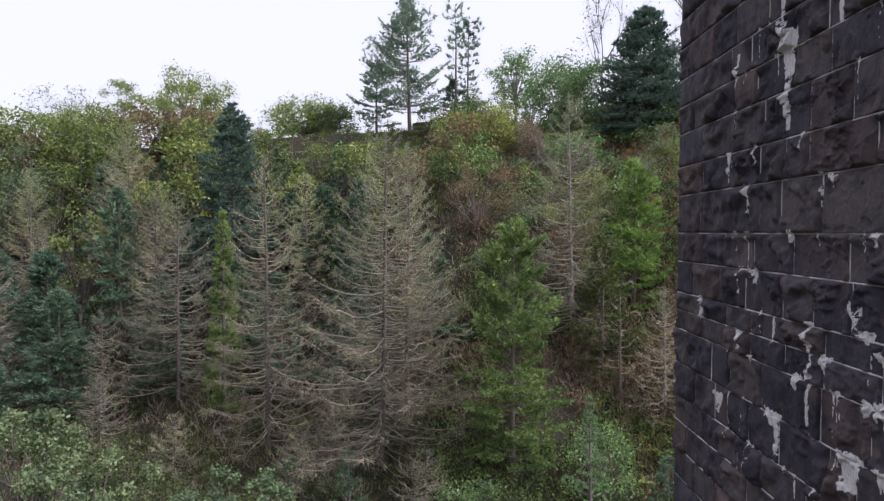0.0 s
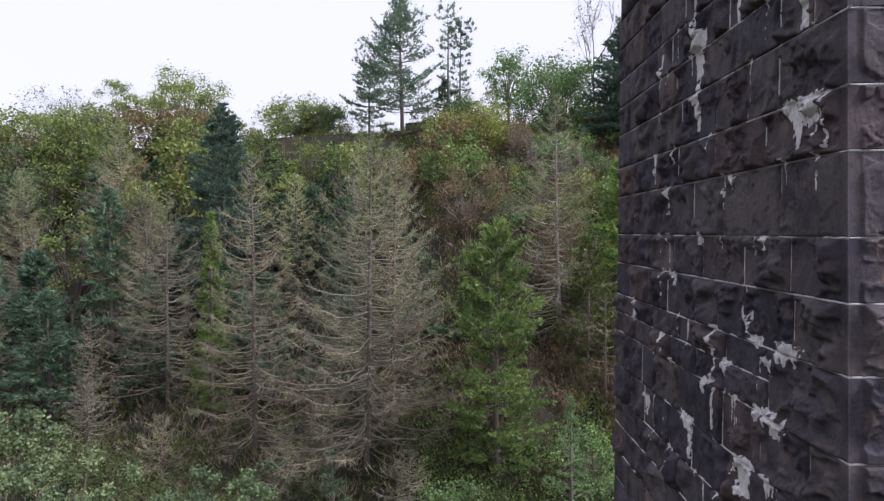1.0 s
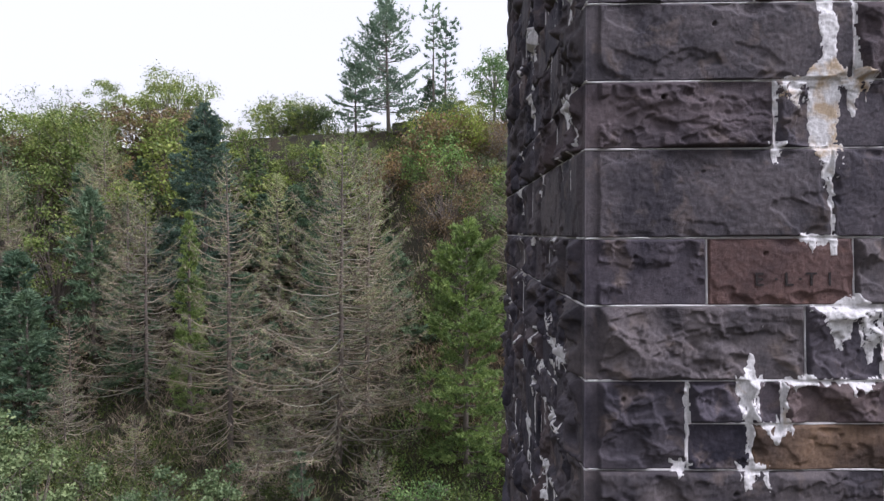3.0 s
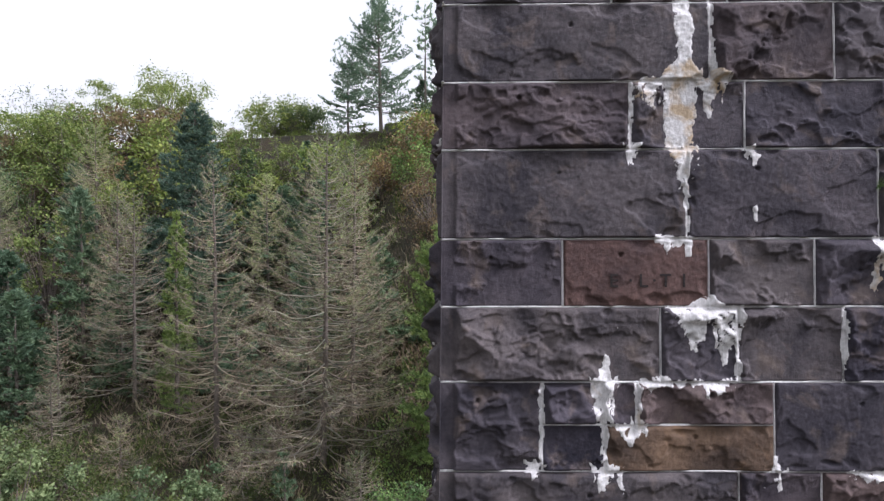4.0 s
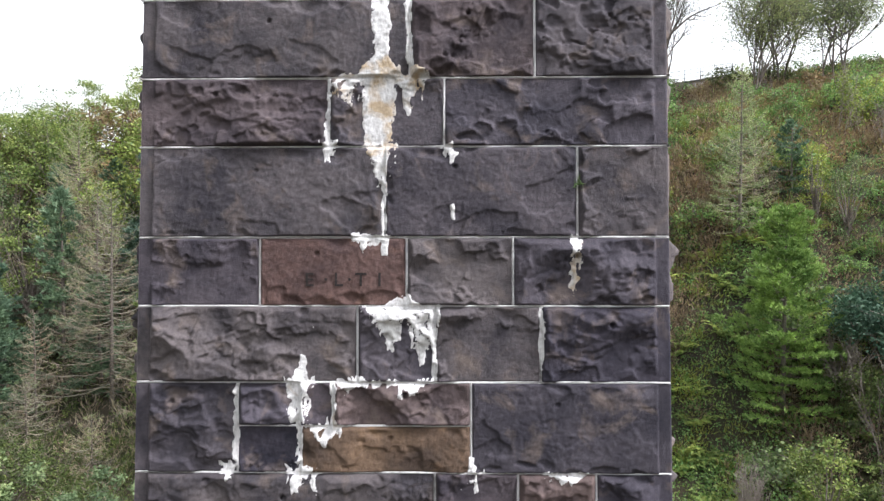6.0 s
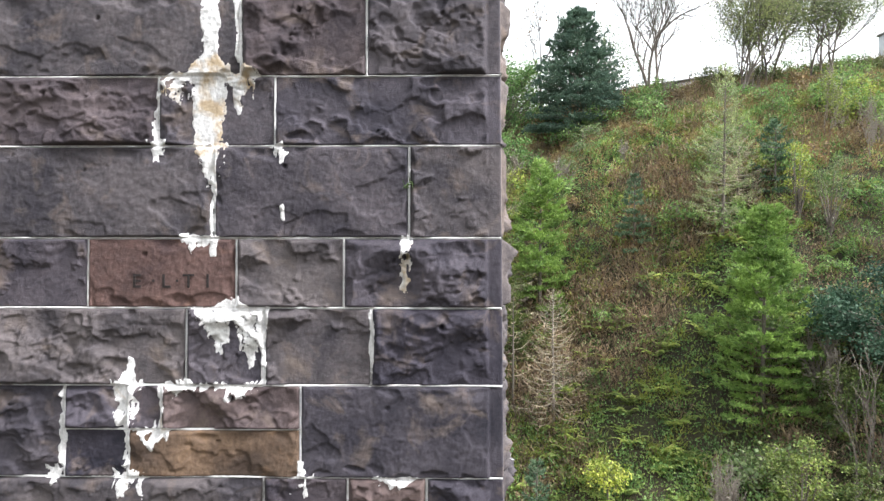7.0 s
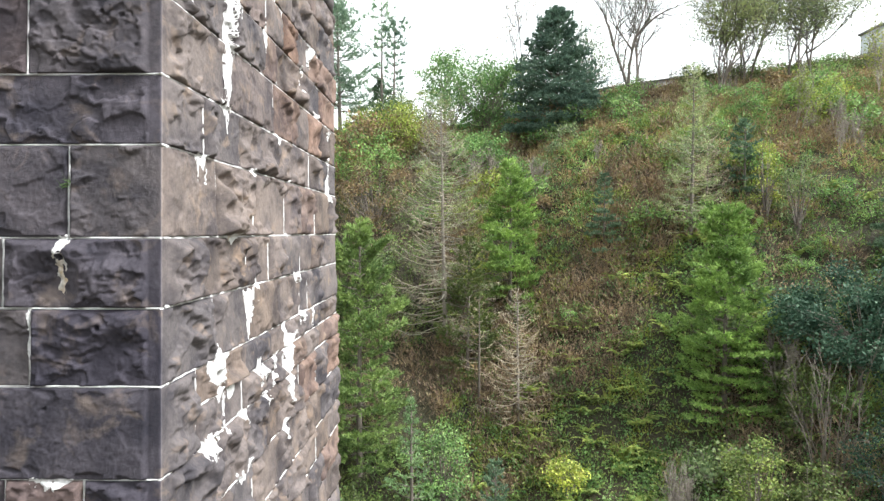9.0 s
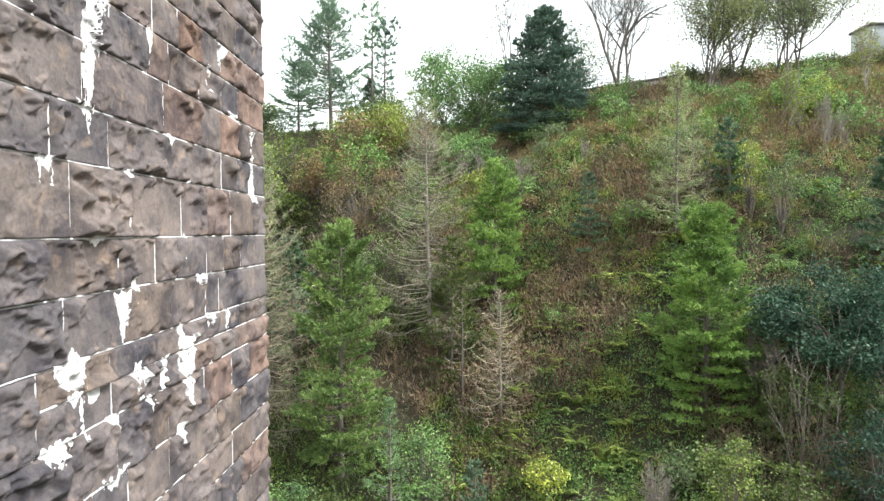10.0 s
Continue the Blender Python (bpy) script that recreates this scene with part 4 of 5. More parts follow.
def broadleaf(name, label, x, y, top, r, material, seed, leaf=0.2, clumps=60, per=80, low=0.25, category="tree", airy=0.0, squash=1.0, height=None, loose=0.12):
    """A leafy tree or bush: stem, limbs to every clump, and clumps of single leaves with gaps between them."""
    rng = np.random.default_rng(seed)
    z = base_of(x, y)
    h = height or max(top - z, 1.2)
    z = top - h
    tree = tagged(new(name), label, category)
    tree.location = (x, y, z)
    limbs, leaves = Geo(), Geo()
    fork = np.array((0, 0, low * h * 0.8))
    cz, rz = h * (1 + low) / 2, h * (1 - low) / 2
    centres = []
    while len(centres) < clumps:
        d = unit(rng.normal(size=3))
        rad = rng.uniform(0.45, 1.0) ** 0.6 * (1 + 0.22 * math.sin(3 * math.atan2(d[1], d[0]) + seed) + 0.15 * rng.normal())
        c = np.array((d[0] * r * rad, d[1] * r * rad, cz + d[2] * rz * min(rad, 1.0) * squash))
        if c[2] > low * h * 0.6 and c[2] < h * 0.985:
            centres.append(c)
    g = Geo()
    g.tube([np.array((0, 0, -0.3)), fork * 0.5, fork, fork + (0, 0, 0.25 * h)], np.array((1.1, 0.9, 0.8, 0.35)) * (0.016 * h + 0.02), 7)
    for c in centres:
        start = fork + (0, 0, rng.uniform(0, 0.2) * h)
        mid = (start + c) / 2 + rng.normal(0, 0.06 * r, 3) + (0, 0, 0.04 * h)
        limbs.tube([start, mid, c], np.array((0.5, 0.3, 0.1)) * (0.012 * h + 0.012), 3)
        k = max(6, int(1.35 * per * rng.uniform(0.4, 1.4) * (1 - airy)))
        q = c + rng.normal(0, 1, (k, 3)) * np.array((loose * r + 0.08, loose * r + 0.08, loose * 0.75 * r + 0.06))
        leaves.leaves(q, leaf * 0.82, rng, 0.4)
        tips = c + rng.normal(0, loose * 0.8 * r + 0.05, (6, 3))
        limbs.blades(np.repeat(c[None], 6, axis=0), tips - c, np.linalg.norm(tips - c, axis=1) * 1.2, 0.03, rng)
    stem = part("trunk", g, M_BARK, tree, smooth=True)
    part("branching", limbs, M_BARK, stem)
    part("crown", leaves, material, tree)
    return tree


def bare_tree(name, label, x, y, top, r, seed, stems=1, leaf_material_=None, leaf=0.16, count=0, pale=False, category="tree", depth=4, thick=1.0):
    """A leafless or nearly leafless broadleaved tree or shrub that forks again and again."""
    rng = np.random.default_rng(seed)
    z = base_of(x, y)
    h = max(top - z, 1.5)
    tree = tagged(new(name), label, category)
    tree.location = (x, y, z)
    wood, fine, tips = Geo(), Geo(), []

    def grow(p, d, length, rad, level):
        n = 4 if level < 3 else 3
        pts = [p]
        for _ in range(n):
            d = unit(d + rng.normal(0, 0.13, 3) + (0, 0, 0.05))
            pts.append(pts[-1] + d * length / n)
        (wood if level < 2 else fine).tube(pts, np.linspace(rad, rad * 0.55, n + 1), 6 if level < 2 else 3)
        if level >= depth:
            tips.append(pts[-1])
            k = 7
            q = np.array([pts[j] for j in rng.integers(1, n + 1, k)])
            fine.blades(q, d + rng.normal(0, 0.6, (k, 3)), length * rng.uniform(0.5, 1.1, k), 0.02 if depth > 3 else 0.034, rng)
            return
        for _ in range(rng.integers(2, 4) + (level < 2)):
            j = rng.integers(2, n + 1)
            nd = unit(d + rng.normal(0, 0.75, 3) * np.array((1, 1, 0.6)) * (0.6 + r / h) + (0, 0, 0.15))
            grow(pts[j], nd, length * rng.uniform(0.5, 0.8), rad * 0.5, level + 1)
        grow(pts[-1], d, length * 0.7, rad * 0.5, level + 1)
    for k in range(stems):
        d = unit(np.array((rng.normal(0, 0.25) * (stems > 1), rng.normal(0, 0.25) * (stems > 1), 1)) + (rng.normal(0, 0.04), 0, 0))
        grow(np.array((rng.normal(0, 0.12 * r) * (stems > 1), rng.normal(0, 0.12 * r) * (stems > 1), -0.2)), d, h * 0.36, (0.012 * h + 0.01) * thick, 0)
    hi = max(t[2] for t in tips)
    wide = max(max(abs(t[0]), abs(t[1])) for t in tips)
    sx, sz = r / wide, h / hi
    for geo in (wood, fine):
        geo.stretch(sx, sx, sz)
    bark = M_BARK_PALE if pale else M_BARK
    stem = part("trunk", wood, bark, tree, smooth=True)
    part("branching", fine, bark if pale else M_TWIG_DARK, stem)
    if count:
        q = np.array(tips) * (sx, sx, sz)
        q = q[rng.integers(0, len(q), count)]
        leaves = Geo()
        leaves.leaves(q + rng.normal(0, 0.09 * r + 0.1, q.shape), leaf, rng, 0.3)
        part("crown", leaves, leaf_material_, tree)
    return tree


def stem_shrub(label, x, y, top, r, seed, stems):
    """A shrub of many slender, nearly upright stems from one stool, with a few twigs near their tops."""
    rng = np.random.default_rng(seed)
    z = base_of(x, y)
    h = top - z
    shrub = tagged(new("shrub"), label, "shrub")
    shrub.location = (x, y, z)
    for k in range(stems):
        az, lean, high = rng.uniform(0, 2 * math.pi), r * rng.uniform(0.1, 1.0), h * rng.uniform(0.6, 1.0)
        out = np.array((math.cos(az), math.sin(az), 0))
        t = np.linspace(0, 1, 6)
        pts = out * rng.uniform(0.1, 0.6) * r + (t ** 1.3)[:, None] * out * lean + t[:, None] * np.array((0, 0, high))
        pts[1:] += rng.normal(0, 0.02 * high, (5, 3)) * (1, 1, 0)
        g = Geo()
        g.tube(pts, 0.022 * (1 - t) ** 0.7 + 0.007, 4)
        for s in rng.uniform(0.35, 0.95, 7):
            p = along(pts, s)
            d = unit(out * 0.3 + rng.normal(0, 0.35, 3) + (0, 0, 0.9)) * high * rng.uniform(0.1, 0.28)
            g.tube([p, p + d * 0.5 + rng.normal(0, 0.03, 3), p + d], (0.014, 0.011, 0.006), 3)
        part("stem", g, M_BARK, shrub, smooth=True)
    return shrub


def again(tree, x, y, scale, turn, wide=1.0):
    return copy_thing(tree, pose(x, y, base_of(x, y), 0, 0, turn) @ Matrix.Diagonal((scale * wide, scale * wide, scale, 1)))


WOOD = "conifer wood"
# bare and half-bare larches of the wooded bank
LARCH = "grey-brown larch with bare sweeping boughs on the bank"
LARCH_GREEN = "larch thinly set with yellowish green needles"
larch_a = tagged(larch("larch", LARCH, -25.1, 43.0, 23.2, 4.3, 11, 0.2), group=WOOD)
larch_b = tagged(larch("larch", LARCH, -16.4, 36.0, 25.2, 4.0, 12, 0.22), group=WOOD)
larch_c = tagged(larch("larch", LARCH, -8.7, 31.5, 25.6, 5.2, 13, 0.3, low=0.05, full=1.15), group=WOOD)
larch_d = tagged(larch("larch", LARCH_GREEN, -7.4, 34.0, 25.4, 3.6, 14, 0.5), group=WOOD)
larch_e = tagged(larch("larch", LARCH, 2.7, 35.0, 28.4, 3.6, 15, 0.3, pale=True, full=1.15), group=WOOD)
larch_f = tagged(larch("larch", LARCH_GREEN, -16.5, 48.0, 25.0, 2.9, 16, 0.8), group=WOOD)
larch_g = tagged(larch("larch", LARCH_GREEN, -36.2, 58.0, 31.0, 4.0, 17, 0.7), group=WOOD)
larch("larch", "grey larch with bare tips and yellow crown", -44.2, 57.0, 20.7, 3.6, 18, 0.1)
larch("larch", LARCH, -38.6, 60.0, 26.8, 3.6, 19, 0.06, pale=True)
larch("larch", "thin bare larch stem among taller trees", -30.2, 42.0, 14.5, 2.2, 20)
conifer("larch", "olive-brown half-dead larch below the bank", 4.0, 33.0, 19.8, 2.2, M_SHADE_HERB, 25, low=0.05, tuft=0.2, gap=0.36, taper=0.7, dense=0.6)
larch("larch", "thin nearly branchless dead larch", 4.6, 31.2, 16.6, 0.9, 21, low=0.3, full=0.3)
larch("larch", "small pale dead larch with upturned bare boughs", 6.6, 29.9, 17.1, 1.8, 22, pale=True, full=1.7, curl=0.5)
larch("larch", "larch with bright yellow-green top and bare skirt", 17.0, 33.8, 29.8, 1.9, 23, 2.2)
larch("larch", "grey bare larch beside the yellow-green one", 18.2, 34.6, 26.5, 1.9, 24, 0.04, low=0.05)

# green conifers
conifer("spruce", "tall dark blue-green spruce above bare larches", -23.4, 50.4, 31.2, 5.2, M_SPRUCE_GREY, 31, tuft=0.28, lift=0.1, gap=0.42, taper=0.8, dense=1.1, uneven=0.5)
conifer("pine", "narrow bright green young pine between bare larches", -20.6, 40.0, 21.6, 1.5, M_PINE_OLIVE, 32, tuft=0.26, dense=1.2)
conifer("pine", "broad yellow-green pine beside the pier", -1.6, 28.6, 20.8, 2.6, M_PINE_OLIVE, 33, tuft=0.26, taper=0.5, dense=1.2)
conifer("pine", "bright green pine on the steep bank", 6.7, 36.0, 24.5, 2.2, M_PINE, 34, tuft=0.28, taper=0.55, dense=1.2)
conifer("fir", "small pale green young fir", 1.4, 23.9, 13.0, 1.7, M_FIR_PALE, 35, tuft=0.14, lift=0.3, taper=1.15, gap=0.55, dense=0.6, uneven=0.2)
conifer("fir", "small blue-grey fir under the larches", -10.0, 28.3, 8.9, 1.0, M_SPRUCE, 36, tuft=0.18, lift=0.1)
conifer("fir", "slim blue-green young fir among heather", 12.4, 35.6, 23.6, 1.2, M_SPRUCE, 37, tuft=0.2, lift=0.2)
conifer("pine", "dense bright green pine on the open bank", 16.2, 27.1, 21.3, 2.9, M_PINE, 38, low=0.02, tuft=0.23, lift=0.25, taper=0.6, dense=1.35, gap=0.38, uneven=0.6)
conifer("fir", "small bluish fir on the open bank", 20.6, 34.9, 26.8, 1.5, M_SPRUCE, 39, tuft=0.22)
conifer("spruce", "dense dark green spruce on the crest", 12.0, 51.0, 39.0, 5.0, M_SPRUCE_GREY, 140, low=0.02, tuft=0.26, lift=0.1, gap=0.26, taper=0.72, dense=1.3, uneven=0.2)
conifer("scots_pine", "tall open-crowned pine on the crest against the sky", -9.2, 66.4, 45.4, 4.6, M_SCOTS, 41, low=0.16, tuft=0.22, lift=0.5, gap=0.5, taper=0.6, dense=1.2, thick=1.3, uneven=1.3)
conifer("scots_pine", "smaller leaning pine with a ragged crown on the crest", -12.9, 67.0, 38.8, 2.8, M_SCOTS, 42, low=0.15, tuft=0.24, gap=0.7, taper=0.5, dense=1.3, thick=1.4)
conifer("pine", "thin half-dead pine pole with few boughs", -4.1, 62.0, 43.1, 1.2, M_SCOTS, 43, low=0.35, tuft=0.35, gap=1.3, taper=0.15, dense=0.25, thick=1.0)
conifer("pine", "thin half-dead pine pole with few boughs", -3.0, 62.5, 41.8, 1.5, M_SCOTS, 44, low=0.25, tuft=0.38, gap=1.0, taper=0.2, dense=0.3, thick=1.0)

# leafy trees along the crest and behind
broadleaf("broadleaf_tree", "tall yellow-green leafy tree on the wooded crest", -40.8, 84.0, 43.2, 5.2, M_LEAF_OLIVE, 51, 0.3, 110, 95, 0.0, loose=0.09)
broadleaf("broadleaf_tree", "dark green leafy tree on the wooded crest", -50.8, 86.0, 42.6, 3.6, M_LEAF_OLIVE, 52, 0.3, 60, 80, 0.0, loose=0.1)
broadleaf("broadleaf_tree", "distant thin-leaved tree on the wooded crest", -67.5, 100.0, 43.6, 6.5, M_LEAF_GREY, 53, 0.35, 70, 60, 0.1, airy=0.4)
broadleaf("broadleaf_tree", "green leafy tree in the wood", -52.4, 66.0, 30.1, 4.5, M_LEAF_GREY, 54, 0.28, 80, 90, 0.1)
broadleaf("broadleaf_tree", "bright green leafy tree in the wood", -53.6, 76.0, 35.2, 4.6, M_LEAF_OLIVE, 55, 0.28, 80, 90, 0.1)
bare_tree("broadleaf_tree", "reddish bare tree in the wood", -57.9, 92.0, 40.0, 5.5, 56, 3, M_LEAF_RUST, 0.25, 2500)
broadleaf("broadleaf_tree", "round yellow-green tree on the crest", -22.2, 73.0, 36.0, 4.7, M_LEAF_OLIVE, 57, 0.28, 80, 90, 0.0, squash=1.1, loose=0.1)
broadleaf("broadleaf_tree", "round dark green tree on the crest", -19.4, 72.0, 35.3, 2.6, M_LEAF_GREY, 58, 0.26, 55, 90, 0.0)
broadleaf("oak", "oak with open clumped crown against the sky", 2.3, 65.0, 40.3, 2.6, M_LEAF, 59, 0.28, 45, 60, 0.3)
broadleaf("broadleaf_tree", "dense green leafy tree at the crest", 6.2, 57.0, 36.3, 4.2, M_LEAF, 60, 0.25, 110, 100, 0.02)
broadleaf("bush", "yellow-green bush on the bank", -1.8, 50.0, 30.4, 3.2, M_LEAF_YELLOW, 61, 0.22, 80, 80, 0.0, "bush")
broadleaf("bush", "green bush on the bank", -3.4, 47.0, 28.0, 2.6, M_LEAF, 62, 0.22, 60, 80, 0.0, "bush")
bare_tree("broadleaf_tree", "leafless reddish young tree on the bank", 1.4, 48.0, 29.3, 1.9, 63, 5, M_LEAF_RUST, 0.14, 2200, pale=True)
broadleaf("bush", "rusty brown autumn bush on the bank", -2.7, 42.0, 25.2, 2.4, M_LEAF_RUST, 64, 0.18, 70, 60, 0.0, "bush", airy=0.2)
broadleaf("bush", "green bush beside the rusty ones", 5.2, 47.0, 28.2, 2.0, M_LEAF, 65, 0.2, 50, 80, 0.0, "bush")
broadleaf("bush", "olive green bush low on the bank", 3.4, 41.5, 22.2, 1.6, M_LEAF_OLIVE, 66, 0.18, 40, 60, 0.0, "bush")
bare_tree("broadleaf_tree", "tall bare tree with last leaves on the crest", 9.5, 56.0, 44.5, 4.2, 167, 1, M_LEAF_RUST, 0.2, 300, depth=3)
bare_tree("broadleaf_tree", "dark forked bare tree on the crest", 19.6, 55.0, 45.5, 5.6, 68, 3, M_LEAF_GREY, 0.14, 900, thick=1.4)
bare_tree("broadleaf_tree", "half-bare leafy tree on the crest", 24.2, 47.5, 42.0, 4.6, 69, 4, M_LEAF_THIN, 0.15, 11000)
bare_tree("broadleaf_tree", "many-stemmed thin-leaved tree on the crest", 31.0, 49.0, 43.0, 5.2, 70, 4, M_LEAF_THIN, 0.15, 12000)
bare_tree("broadleaf_tree", "grey leafless tree among the leafy ones on the crest", 28.0, 50.5, 43.0, 4.2, 171, 3, M_LEAF_GREY, 0.14, 1500, depth=3)
broadleaf("broadleaf_tree", "thin pale leafy tree behind the crest", 17.0, 62.0, 41.0, 4.0, M_LEAF_GREY, 71, 0.24, 60, 60, 0.1, airy=0.3)
broadleaf("broadleaf_tree", "pale leafy tree behind the crest", 8.0, 66.0, 38.6, 3.6, M_LEAF_GREY, 72, 0.24, 50, 60, 0.1)
broadleaf("broadleaf_tree", "low dark green tree on the crest", -3.6, 60.5, 33.8, 2.6, M_LEAF_GREY, 73, 0.24, 60, 80, 0.0)
bare_tree("sapling", "pale bare sapling on the bank", 26.6, 35.6, 28.6, 1.0, 74, 2, M_LEAF_YELLOW, 0.12, 60, pale=True)
bare_tree("sapling", "young yellowing tree at the crest", 25.6, 38.5, 31.2, 1.3, 75, 2, M_LEAF_YELLOW, 0.14, 900, pale=True)
broadleaf("bush", "yellow autumn bush at the crest", 28.5, 40.0, 30.4, 1.5, M_LEAF_YELLOW, 76, 0.15, 40, 60, 0.0, "bush")
bare_tree("sapling", "slender pale birch at the crest", 33.2, 42.0, 36.0, 1.6, 77, 2, M_LEAF_YELLOW, 0.14, 900, pale=True)
broadleaf("bush", "pale green bush on the open bank", 20.9, 33.0, 26.2, 0.8, M_LEAF_YELLOW, 78, 0.14, 26, 50, 0.0, "bush")
broadleaf("bush", "pale green bush on the open bank", 22.4, 32.4, 24.8, 0.9, M_LEAF_GREY, 79, 0.14, 26, 50, 0.0, "bush")

# near the foot of the bank
broadleaf("broadleaf_tree", "grey-green leafy crown rising from the valley", -22.9, 22.6, 12.9, 2.4, M_LEAF_GREY, 81, 0.19, 60, 130, 0.3, loose=0.05)
broadleaf("broadleaf_tree", "grey-green leafy crown rising from the valley", -19.9, 22.0, 11.3, 2.6, M_LEAF_GREY, 82, 0.19, 60, 130, 0.3, loose=0.05)
broadleaf("broadleaf_tree", "grey-green leafy treetop beside the larches", -15.2, 23.0, 10.3, 1.8, M_LEAF_GREY, 83, 0.18, 34, 90, 0.25, loose=0.06)
broadleaf("broadleaf_tree", "grey-green leafy treetop beside the larches", -12.6, 24.0, 9.9, 1.4, M_LEAF_GREY, 84, 0.18, 28, 80, 0.25, loose=0.06)
broadleaf("holly", "dark bluish-green spreading evergreen on the bank", 21.6, 25.4, 18.2, 3.4, M_HOLLY, 85, 0.19, 52, 330, 0.3, squash=1.0, loose=0.1)
stem_shrub("many-stemmed leafless grey shrub", 18.6, 22.6, 15.6, 1.3, 86, 13)
broadleaf("bush", "small bright yellow-leaved bush", 8.4, 25.4, 9.7, 1.0, M_LEAF_YELLOW, 87, 0.16, 30, 40, 0.1, "bush", squash=0.7, height=1.6)
broadleaf("bush", "olive green leafy bush below the pine", 15.2, 21.8, 11.8, 1.2, M_LEAF_OLIVE, 88, 0.14, 40, 70, 0.1, "bush")
bare_tree("shrub", "leafless pale twiggy shrub", 12.3, 21.8, 10.8, 1.2, 89, 5, pale=True, category="shrub", depth=3)
# green bushes given dark leaf colours that include the deep shade around them
for k, (bx, by, bt, br) in enumerate(((20.0, 20.6, 13.4, 1.5), (16.9, 20.4, 11.2, 1.2), (22.6, 22.4, 16.0, 1.6), (13.6, 20.4, 9.6, 1.1), (23.4, 26.4, 18.4, 1.7), (18.6, 24.6, 14.4, 1.2))):
    broadleaf("bush", "dark green bush at the foot of the bank, darkened as in shade", bx, by, bt, br, M_HOLLY if k % 2 == 0 else M_SHADE_HERB, 300 + k, 0.14, 46, 60, 0.0, "bush")
conifer("fir", "young blue-green fir at the foot of the bank", 5.0, 24.8, 9.8, 1.0, M_SPRUCE, 90, tuft=0.18)
conifer("fir", "young green fir at the foot of the bank", 21.2, 20.6, 14.2, 1.5, M_LEAF_GREY, 91, tuft=0.2, lift=0.4)
conifer("pine", "dark pine at the end of the open bank", 26.9, 30.0, 25.2, 1.8, M_SPRUCE, 92, tuft=0.26)
broadleaf("bush", "green bush at the foot of the bank", 2.6, 26.5, 10.8, 1.5, M_LEAF, 93, 0.15, 50, 70, 0.0, "bush")
broadleaf("bush", "green bush at the foot of the bank", -3.8, 25.5, 8.2, 1.6, M_LEAF, 94, 0.15, 50, 70, 0.0, "bush")



def fern(x, y, seed, size=1.0):
    """A fern: arching fronds set with narrow leaflets on both sides."""
    rng = np.random.default_rng(seed)
    plant = tagged(new("fern"), "yellow-green fern with arching fronds on the bank", "fern", "ferns on the bank")
    plant.location = (x, y, base_of(x, y) + 0.1)
    for k in range(9):
        g = Geo()
        az, reach, rise = k * 0.7 + rng.normal(0, 0.2), size * rng.uniform(0.6, 1.0), size * rng.uniform(0.5, 0.9)
        out = np.array((math.cos(az), math.sin(az), 0))
        t = np.linspace(0, 1, 16)
        pts = t[:, None] * out * reach + (rise * (1.7 * t - 1.1 * t ** 2))[:, None] * np.array((0, 0, 1))
        g.tube(pts[::5], np.array((0.012, 0.01, 0.008, 0.004)), 3)
        side = np.cross(out, (0, 0, 1))
        for way in (-1, 1):
            g.blades(pts[2:], way * side + out * 0.35 + rng.normal(0, 0.1, (14, 3)), size * 0.26 * (1.05 - t[2:]) + 0.03, 0.075 * size, rng)
        part("frond", g, M_FERN, plant)
    return plant


def joint_tuft(x, z):
    rng = np.random.default_rng(8)
    tuft = Geo()
    p = np.repeat(np.array(((x, front_y(z) - 0.012, z),)), 26, axis=0) + rng.normal(0, 0.012, (26, 3))
    tuft.blades(p, rng.normal(0, 0.5, (26, 3)) + (0, -0.7, 0.25), rng.uniform(0.03, 0.075, 26), 0.006, rng)
    tagged(new("grass_tuft", tuft.mesh("grass_tuft", M_HERB)), "tiny green tuft growing from a stone joint", "plant")


joint_tuft(1.02, 20.30)
_bank = np.random.default_rng(19)
fern_a = fern(9.0, 31.0, 1, 1.0)
for k in range(210):
    fx, fy = (_bank.uniform(4, 32), _bank.uniform(21, 46)) if k < 90 else (_bank.uniform(6, 19), _bank.uniform(22, 34))
    copy_thing(fern_a, pose(fx, fy, base_of(fx, fy) + 0.1, 0, 0, _bank.uniform(0, 360)) @ Matrix.Diagonal([_bank.uniform(0.7, 1.3)] * 3 + [1]))
shrubs = [broadleaf("bush", "small round green shrub on the open bank", 10.2, 33.0, 18.0, 0.9, M_LEAF, 201, 0.14, 24, 30, 0.0, "bush", height=1.2),
          broadleaf("bush", "small yellowing shrub on the open bank", 14.0, 38.5, 24.0, 0.8, M_LEAF_YELLOW, 202, 0.13, 22, 32, 0.0, "bush", height=1.1),
          broadleaf("bush", "small rusty shrub on the open bank", 9.5, 40.5, 24.2, 0.9, M_LEAF_RUST, 203, 0.14, 22, 28, 0.0, "bush", height=1.0),
          broadleaf("bush", "small grey-green shrub on the open bank", 18.8, 30.2, 16.0, 0.9, M_LEAF_GREY, 204, 0.14, 22, 28, 0.0, "bush", height=1.3),
          bare_tree("shrub", "small leafless twiggy shrub on the open bank", 13.5, 42.0, float(ground_z(13.5, 42.0)) + 1.6, 0.8, 205, 4, pale=True, category="shrub", depth=2)]
for b in shrubs[:4]:
    b.location.z = base_of(b.location.x, b.location.y)
